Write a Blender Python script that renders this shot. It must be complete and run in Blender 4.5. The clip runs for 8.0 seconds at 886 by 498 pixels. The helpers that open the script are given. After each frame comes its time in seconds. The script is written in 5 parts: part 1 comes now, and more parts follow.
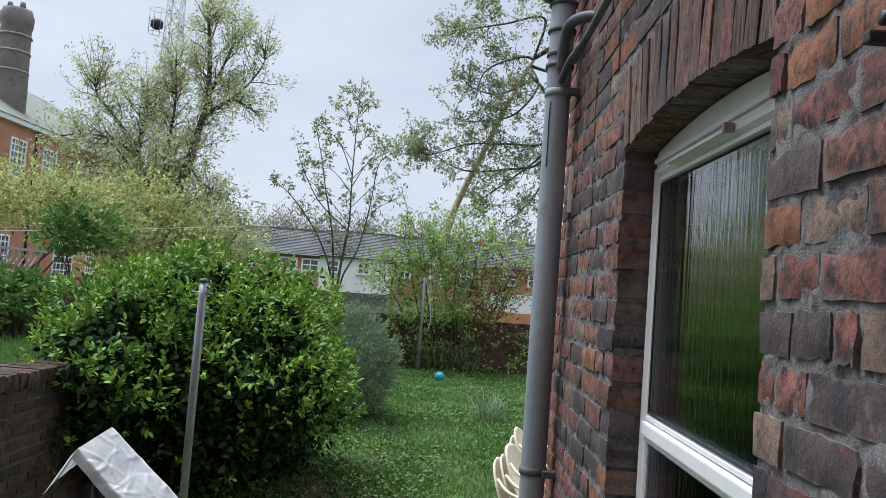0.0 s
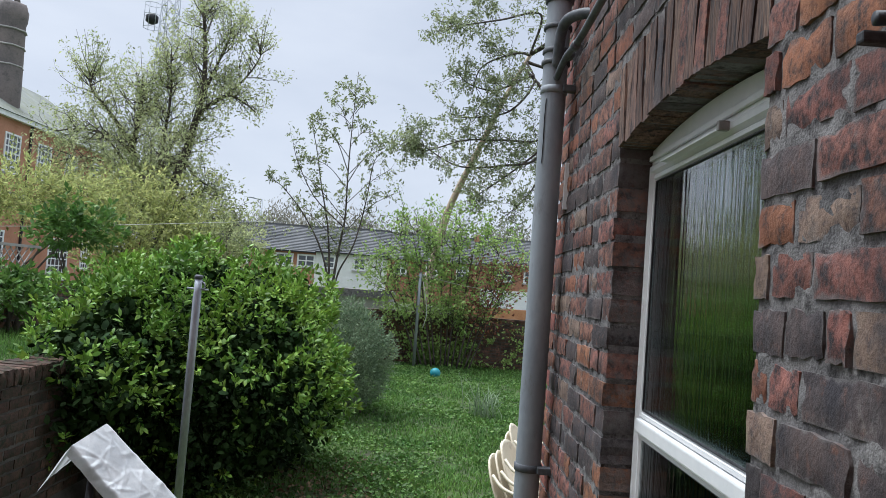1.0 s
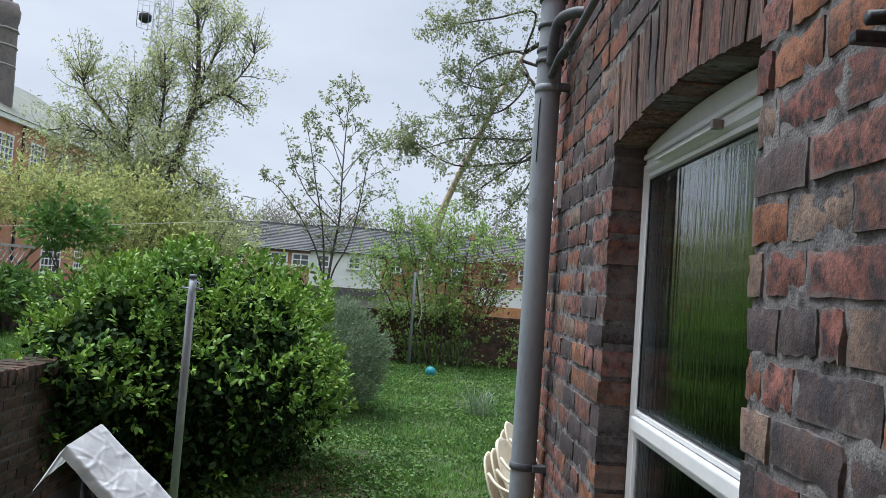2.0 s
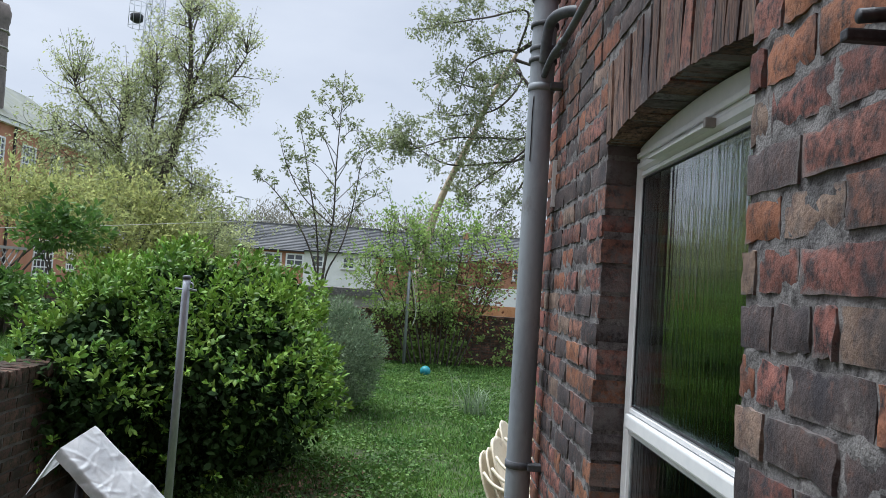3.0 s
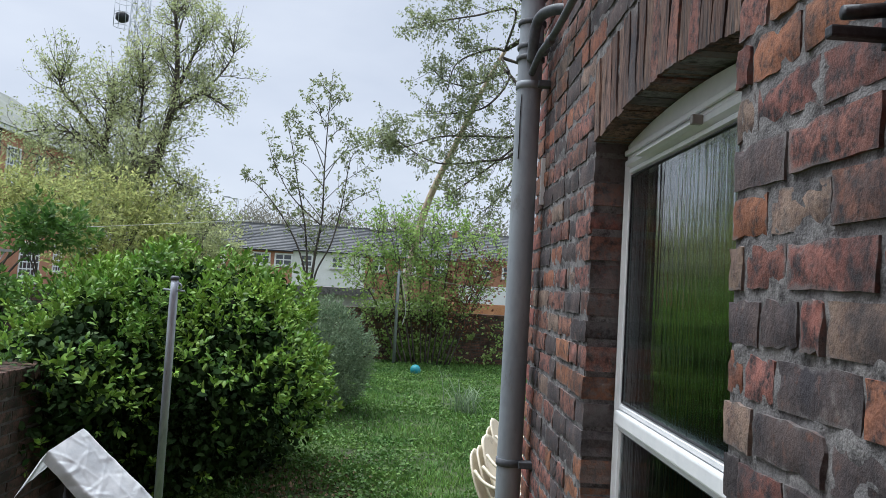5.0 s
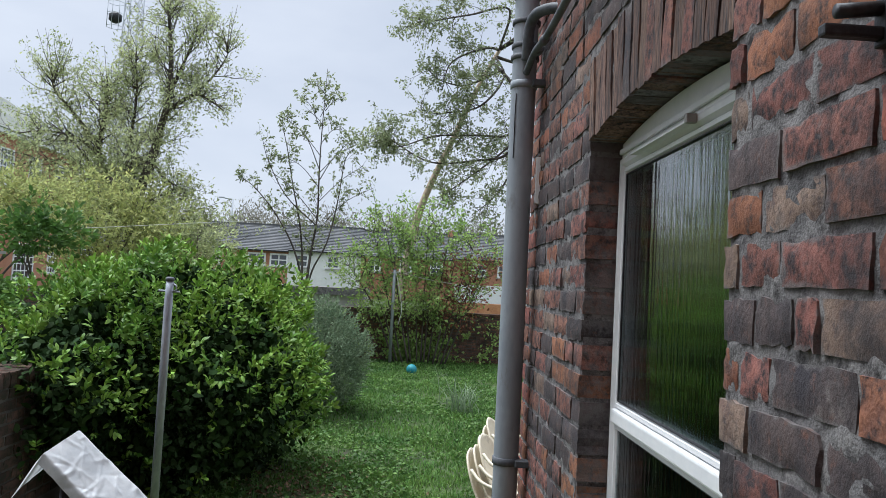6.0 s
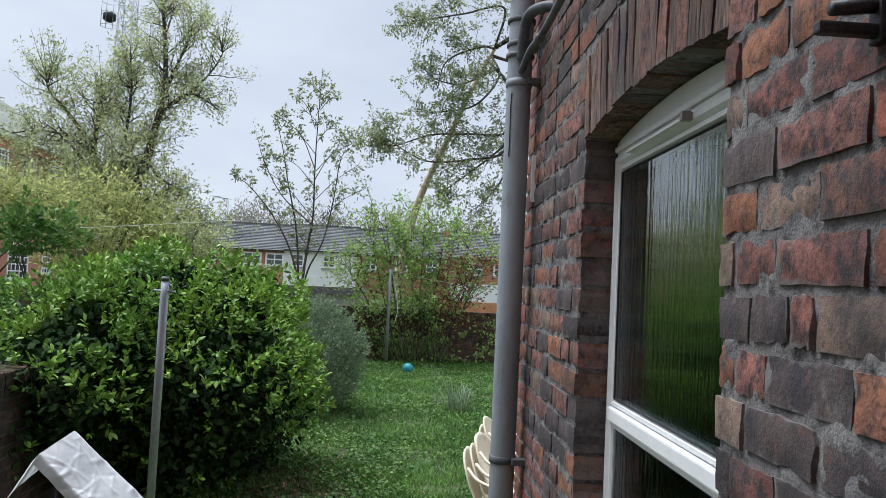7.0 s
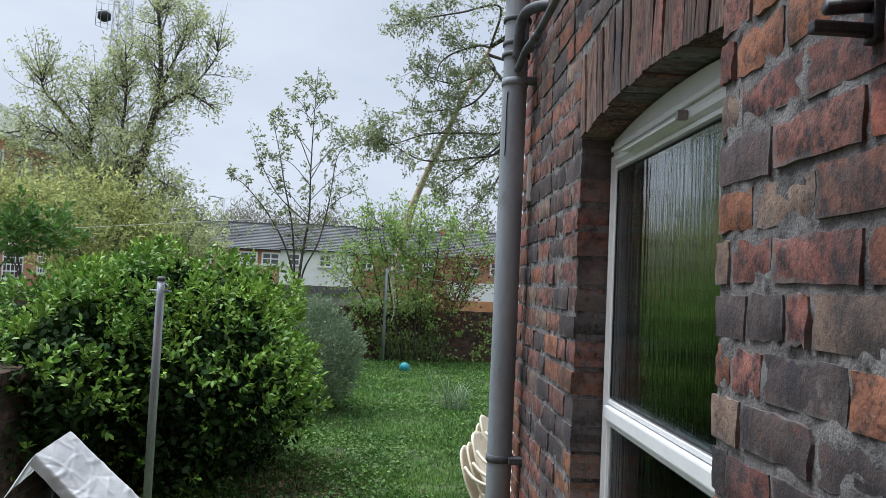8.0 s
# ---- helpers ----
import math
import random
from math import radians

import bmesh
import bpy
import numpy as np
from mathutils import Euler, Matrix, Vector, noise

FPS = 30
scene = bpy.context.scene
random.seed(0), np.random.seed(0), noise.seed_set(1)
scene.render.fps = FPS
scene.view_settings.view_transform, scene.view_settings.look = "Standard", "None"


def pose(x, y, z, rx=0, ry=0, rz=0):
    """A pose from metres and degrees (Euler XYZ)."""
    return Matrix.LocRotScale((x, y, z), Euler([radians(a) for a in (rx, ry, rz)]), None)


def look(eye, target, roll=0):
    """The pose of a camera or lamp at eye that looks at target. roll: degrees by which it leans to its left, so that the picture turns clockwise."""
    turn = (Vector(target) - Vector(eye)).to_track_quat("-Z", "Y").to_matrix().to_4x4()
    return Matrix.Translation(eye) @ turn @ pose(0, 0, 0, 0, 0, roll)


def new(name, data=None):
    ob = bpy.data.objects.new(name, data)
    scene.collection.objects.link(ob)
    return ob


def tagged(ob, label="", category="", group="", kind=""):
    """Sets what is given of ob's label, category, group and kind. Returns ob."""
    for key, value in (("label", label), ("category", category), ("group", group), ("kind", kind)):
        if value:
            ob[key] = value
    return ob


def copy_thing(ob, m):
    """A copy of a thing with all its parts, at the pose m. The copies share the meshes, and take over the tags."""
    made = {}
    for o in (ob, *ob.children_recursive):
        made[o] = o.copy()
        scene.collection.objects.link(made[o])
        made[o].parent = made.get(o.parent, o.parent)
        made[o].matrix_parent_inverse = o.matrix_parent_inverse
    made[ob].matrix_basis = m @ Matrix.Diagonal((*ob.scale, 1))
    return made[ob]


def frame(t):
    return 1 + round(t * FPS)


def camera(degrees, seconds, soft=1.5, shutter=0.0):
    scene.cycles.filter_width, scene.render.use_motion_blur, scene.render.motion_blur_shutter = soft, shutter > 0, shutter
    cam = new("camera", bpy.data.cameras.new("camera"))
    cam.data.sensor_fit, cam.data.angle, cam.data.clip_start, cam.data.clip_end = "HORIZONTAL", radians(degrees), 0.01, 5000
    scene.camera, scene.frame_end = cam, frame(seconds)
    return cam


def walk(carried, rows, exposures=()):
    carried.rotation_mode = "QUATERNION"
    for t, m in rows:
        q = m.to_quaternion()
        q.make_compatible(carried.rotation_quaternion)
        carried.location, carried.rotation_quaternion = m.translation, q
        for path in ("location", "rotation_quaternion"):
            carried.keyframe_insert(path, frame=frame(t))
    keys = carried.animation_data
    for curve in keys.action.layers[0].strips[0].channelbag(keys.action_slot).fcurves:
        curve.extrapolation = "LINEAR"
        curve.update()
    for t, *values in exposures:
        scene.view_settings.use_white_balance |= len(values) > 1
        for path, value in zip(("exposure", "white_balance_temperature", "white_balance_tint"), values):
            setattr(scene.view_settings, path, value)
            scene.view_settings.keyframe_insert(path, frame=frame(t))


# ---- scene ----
cam = camera(62.58, 8.0, soft=0.6)
EYE = 1.9
ROWS = [
    (0.0, -0.0014, 0.001, -0.0047, 0.108, 3.38, 4.315),
    (0.5, -0.0005, -0.0004, -0.0017, -0.061, 3.185, 4.408),
    (1.0, 0.0005, 0.0007, -0.0009, -0.233, 3.091, 4.392),
    (1.5, 0.0004, -0.0002, -0.0003, -0.428, 3.041, 4.328),
    (3.0, -0.0002, -0.0007, 0.0002, -1.115, 2.988, 3.849),
    (3.5, 0.0001, 0.0005, -0.0001, -1.336, 2.973, 3.731),
    (4.0, 0.0, 0.0, 0.0, -1.544, 2.925, 3.642),
    (4.5, 0.0002, 0.0001, -0.0001, -1.756, 2.929, 3.515),
    (6.0, -0.0002, -0.0004, 0.0004, -2.326, 2.903, 3.031),
    (6.5, 0.0001, -0.0002, 0.0008, -2.475, 2.864, 2.906),
    (7.0, 0.0001, 0.0007, -0.0001, -2.65, 2.83, 2.822),
    (7.5, 0.0, 0.0011, -0.0001, -2.791, 2.8, 2.733),
    (8.0, -0.0001, 0.0001, 0.0005, -2.942, 2.768, 2.668),
]


def aimed(x, y, z, yaw, pitch, roll):
    a, p = radians(yaw), radians(pitch)
    eye = Vector((x, y, EYE + z))
    return look(eye, eye + Vector((-math.sin(a) * math.cos(p), math.cos(a) * math.cos(p), math.sin(p))), roll)


walk(cam, [(t, aimed(*row)) for t, *row in ROWS], exposures=((0.0, 0.32, 5840, 6),))

# ---- daylight: an overcast sky and a veiled sun ----
world = bpy.data.worlds.new("overcast_sky")
scene.world = world
world.use_nodes = True
wn, wl = world.node_tree.nodes, world.node_tree.links
wn.clear()
sky = wn.new("ShaderNodeTexSky")
sky.sky_type, sky.sun_disc = "NISHITA", False
sky.sun_elevation, sky.sun_rotation = radians(70), radians(300)
bg_sky, bg_cloud, mix, out = (wn.new(k) for k in ("ShaderNodeBackground", "ShaderNodeBackground", "ShaderNodeMixShader", "ShaderNodeOutputWorld"))
bg_sky.inputs["Strength"].default_value = 0.1
wl.new(sky.outputs[0], bg_sky.inputs["Color"])
wco, wmap, wnoise, wramp = (wn.new(k) for k in ("ShaderNodeTexCoord", "ShaderNodeMapping", "ShaderNodeTexNoise", "ShaderNodeValToRGB"))
wmap.inputs["Scale"].default_value = (1.6, 1.6, 4.5)
wl.new(wco.outputs["Generated"], wmap.inputs["Vector"])
wl.new(wmap.outputs[0], wnoise.inputs["Vector"])
wnoise.inputs["Scale"].default_value, wnoise.inputs["Detail"].default_value = 1.8, 5
wramp.color_ramp.elements[0].position, wramp.color_ramp.elements[0].color = 0.32, (0.555, 0.56, 0.612, 1)
wramp.color_ramp.elements[1].position, wramp.color_ramp.elements[1].color = 0.68, (0.69, 0.68, 0.71, 1)
wl.new(wnoise.outputs["Fac"], wramp.inputs["Fac"])
wl.new(wramp.outputs["Color"], bg_cloud.inputs["Color"])
# an overcast sky is brighter overhead than near the horizon
wsep, wrise = wn.new("ShaderNodeSeparateXYZ"), wn.new("ShaderNodeMapRange")
wl.new(wco.outputs["Generated"], wsep.inputs[0])
wl.new(wsep.outputs["Z"], wrise.inputs["Value"])
wrise.inputs["From Min"].default_value, wrise.inputs["From Max"].default_value = 0.38, 0.95
wrise.inputs["To Min"].default_value, wrise.inputs["To Max"].default_value = 1.0, 2.3
wl.new(wrise.outputs[0], bg_cloud.inputs["Strength"])
mix.inputs[0].default_value = 0.9
wl.new(bg_sky.outputs[0], mix.inputs[1])
wl.new(bg_cloud.outputs[0], mix.inputs[2])
wl.new(mix.outputs[0], out.inputs["Surface"])
sun = new("sun", bpy.data.lights.new("sun", "SUN"))
sun.data.energy, sun.data.angle, sun.data.color = 4.2, radians(40), (1.0, 0.975, 0.93)
sun.matrix_world = look((-6.5, 3.5, 20), (0, 0, 0))


# ---- materials ----
def rgba(c):
    return (*c, 1.0)


def worn_edges(n, l, where, colour, tone):
    """Pointing smeared unevenly over the arrises of a brick, whose own box runs from 0 to 1, and patches of soot."""
    co, sep = n.new("ShaderNodeTexCoord"), n.new("ShaderNodeSeparateXYZ")
    l.new(co.outputs["Generated"], sep.inputs[0])

    def maths(kind, a, b, c=None):
        k = n.new("ShaderNodeMath")
        k.operation = kind
        for slot, value in zip(k.inputs, (a, b, c)):
            if isinstance(value, (int, float)):
                slot.default_value = value
            elif value is not None:
                l.new(value, slot)
        return k.outputs[0]

    def rim(axis, stretch):
        mid = maths("ABSOLUTE", maths("SUBTRACT", axis, 0.5), 0.0)
        return maths("MULTIPLY", maths("SUBTRACT", 0.5, mid), stretch)

    near = maths("MINIMUM", rim(sep.outputs["Y"], 2.3), rim(sep.outputs["Z"], 1.0))
    nz, wide = n.new("ShaderNodeTexNoise"), n.new("ShaderNodeTexNoise")
    nz.inputs["Scale"].default_value, nz.inputs["Detail"].default_value, nz.inputs["Roughness"].default_value = 42, 7, 0.7
    wide.inputs["Scale"].default_value, wide.inputs["Detail"].default_value = 7, 3
    l.new(where, nz.inputs["Vector"])
    l.new(where, wide.inputs["Vector"])
    ragged = maths("MULTIPLY_ADD", nz.outputs["Fac"], 0.5, near)
    ragged = maths("MULTIPLY_ADD", wide.outputs["Fac"], 0.45, ragged)
    mr, mx = n.new("ShaderNodeMapRange"), n.new("ShaderNodeMix")
    mr.inputs["From Min"].default_value, mr.inputs["From Max"].default_value = 0.45, 0.555
    mr.inputs["To Min"].default_value, mr.inputs["To Max"].default_value = 0.75, 0.0
    l.new(ragged, mr.inputs["Value"])
    mx.data_type = "RGBA"
    mx.inputs["B"].default_value = rgba(tone)
    l.new(mr.outputs[0], mx.inputs["Factor"])
    l.new(colour, mx.inputs["A"])
    sn, sr, sm = n.new("ShaderNodeTexNoise"), n.new("ShaderNodeMapRange"), n.new("ShaderNodeMix")
    sn.inputs["Scale"].default_value, sn.inputs["Detail"].default_value, sn.inputs["Roughness"].default_value = 5.5, 9, 0.66
    l.new(where, sn.inputs["Vector"])
    sr.inputs["From Min"].default_value, sr.inputs["From Max"].default_value, sr.inputs["To Max"].default_value = 0.52, 0.64, 0.72
    l.new(sn.outputs["Fac"], sr.inputs["Value"])
    sm.data_type = "RGBA"
    sm.inputs["B"].default_value = rgba((0.045, 0.04, 0.043))
    l.new(sr.outputs[0], sm.inputs["Factor"])
    l.new(mx.outputs["Result"], sm.inputs["A"])
    return sm.outputs["Result"]


def material(name, c1, c2, scale=6.0, rough=0.8, bump=0.3, fine=60.0, metal=0.0, dirt=None, dirt_at=0.58, stretch=(1, 1, 1),
             per="", vary=0.25, leafy=0.0, spec=0.3, bump_dist=0.01, flecks=None, smear=None, edge=None, grain=0.45):
    """A surface of two colours in large patches and fine grain, with dirt, relief and a change from piece to piece."""
    m = bpy.data.materials.new(name)
    m.use_nodes = True
    n, l = m.node_tree.nodes, m.node_tree.links
    b = n["Principled BSDF"]
    geo = n.new("ShaderNodeNewGeometry")
    mp = n.new("ShaderNodeMapping")
    mp.inputs["Scale"].default_value = stretch
    l.new(geo.outputs["Position"], mp.inputs["Vector"])
    big, small = n.new("ShaderNodeTexNoise"), n.new("ShaderNodeTexNoise")
    big.inputs["Scale"].default_value, big.inputs["Detail"].default_value = scale, 4
    small.inputs["Scale"].default_value, small.inputs["Detail"].default_value = fine, 3
    l.new(mp.outputs[0], big.inputs["Vector"])
    l.new(mp.outputs[0], small.inputs["Vector"])
    mean = n.new("ShaderNodeMath")
    mean.operation = "MULTIPLY_ADD"
    mean.inputs[1].default_value, mean.inputs[2].default_value = grain, -grain * 0.49
    l.new(small.outputs["Fac"], mean.inputs[0])
    add = n.new("ShaderNodeMath")
    l.new(big.outputs["Fac"], add.inputs[0])
    l.new(mean.outputs[0], add.inputs[1])
    ramp = n.new("ShaderNodeValToRGB")
    ramp.color_ramp.elements[0].position, ramp.color_ramp.elements[0].color = 0.33, rgba(c1)
    ramp.color_ramp.elements[1].position, ramp.color_ramp.elements[1].color = 0.67, rgba(c2)
    l.new(add.outputs[0], ramp.inputs["Fac"])
    colour = ramp.outputs["Color"]
    if per:
        hue = n.new("ShaderNodeHueSaturation")
        src = n.new("ShaderNodeObjectInfo").outputs["Random"] if per == "object" else geo.outputs["Random Per Island"]
        v = n.new("ShaderNodeMapRange")
        v.inputs["To Min"].default_value, v.inputs["To Max"].default_value = 1 - vary, 1 + vary
        l.new(src, v.inputs["Value"])
        l.new(v.outputs[0], hue.inputs["Value"])
        hv, fr = n.new("ShaderNodeMapRange"), n.new("ShaderNodeMath")
        fr.operation = "MULTIPLY"
        fr.inputs[1].default_value = 7.31
        fc = n.new("ShaderNodeMath")
        fc.operation = "FRACT"
        l.new(src, fr.inputs[0])
        l.new(fr.outputs[0], fc.inputs[0])
        l.new(fc.outputs[0], hv.inputs["Value"])
        hv.inputs["To Min"].default_value, hv.inputs["To Max"].default_value = 0.5 - vary * 0.03, 0.5 + vary * 0.03
        l.new(hv.outputs[0], hue.inputs["Hue"])
        l.new(colour, hue.inputs["Color"])
        colour = hue.outputs["Color"]
    if dirt:
        dn = n.new("ShaderNodeTexNoise")
        dn.inputs["Scale"].default_value, dn.inputs["Detail"].default_value, dn.inputs["Roughness"].default_value = scale * 3.2, 8, 0.72
        l.new(mp.outputs[0], dn.inputs["Vector"])
        dr = n.new("ShaderNodeMapRange")
        dr.inputs["From Min"].default_value, dr.inputs["From Max"].default_value = dirt_at - 0.07, dirt_at + 0.10
        l.new(dn.outputs["Fac"], dr.inputs["Value"])
        mx = n.new("ShaderNodeMix")
        mx.data_type = "RGBA"
        mx.inputs["B"].default_value = rgba(dirt)
        l.new(dr.outputs[0], mx.inputs["Factor"])
        l.new(colour, mx.inputs["A"])
        colour = mx.outputs["Result"]
    for tone, much, size in ((flecks, 0.56, 75.0), (flecks, 0.54, 11.0), (smear, 0.57, 20.0)):
        if tone:
            fn, fm, fx = n.new("ShaderNodeTexNoise"), n.new("ShaderNodeMapRange"), n.new("ShaderNodeMix")
            fn.inputs["Scale"].default_value, fn.inputs["Detail"].default_value, fn.inputs["Roughness"].default_value = size, 9, 0.7
            l.new(mp.outputs[0], fn.inputs["Vector"])
            fm.inputs["From Min"].default_value, fm.inputs["From Max"].default_value, fm.inputs["To Max"].default_value = much, much + 0.14, 0.42
            l.new(fn.outputs["Fac"], fm.inputs["Value"])
            fx.data_type = "RGBA"
            fx.inputs["B"].default_value = rgba(tone)
            l.new(fm.outputs[0], fx.inputs["Factor"])
            l.new(colour, fx.inputs["A"])
            colour = fx.outputs["Result"]
    height = add.outputs[0]
    if edge:
        colour = worn_edges(n, l, mp.outputs[0], colour, edge)
        pit, deep = n.new("ShaderNodeTexNoise"), n.new("ShaderNodeMath")
        pit.inputs["Scale"].default_value, pit.inputs["Detail"].default_value, pit.inputs["Roughness"].default_value = 38, 8, 0.68
        l.new(mp.outputs[0], pit.inputs["Vector"])
        deep.operation, deep.inputs[1].default_value = "MULTIPLY_ADD", 1.3
        l.new(pit.outputs["Fac"], deep.inputs[0])
        l.new(height, deep.inputs[2])
        height = deep.outputs[0]
    l.new(colour, b.inputs["Base Color"])
    b.inputs["Roughness"].default_value, b.inputs["Metallic"].default_value = rough, metal
    b.inputs["Specular IOR Level"].default_value = spec
    if bump:
        bp = n.new("ShaderNodeBump")
        bp.inputs["Strength"].default_value, bp.inputs["Distance"].default_value = bump, bump_dist
        l.new(height, bp.inputs["Height"])
        l.new(bp.outputs[0], b.inputs["Normal"])
    if leafy:
        tr, ms = n.new("ShaderNodeBsdfTranslucent"), n.new("ShaderNodeMixShader")
        l.new(colour, tr.inputs["Color"])
        ms.inputs[0].default_value = leafy
        l.new(b.outputs[0], ms.inputs[1])
        l.new(tr.outputs[0], ms.inputs[2])
        l.new(ms.outputs[0], n["Material Output"].inputs["Surface"])
    return m


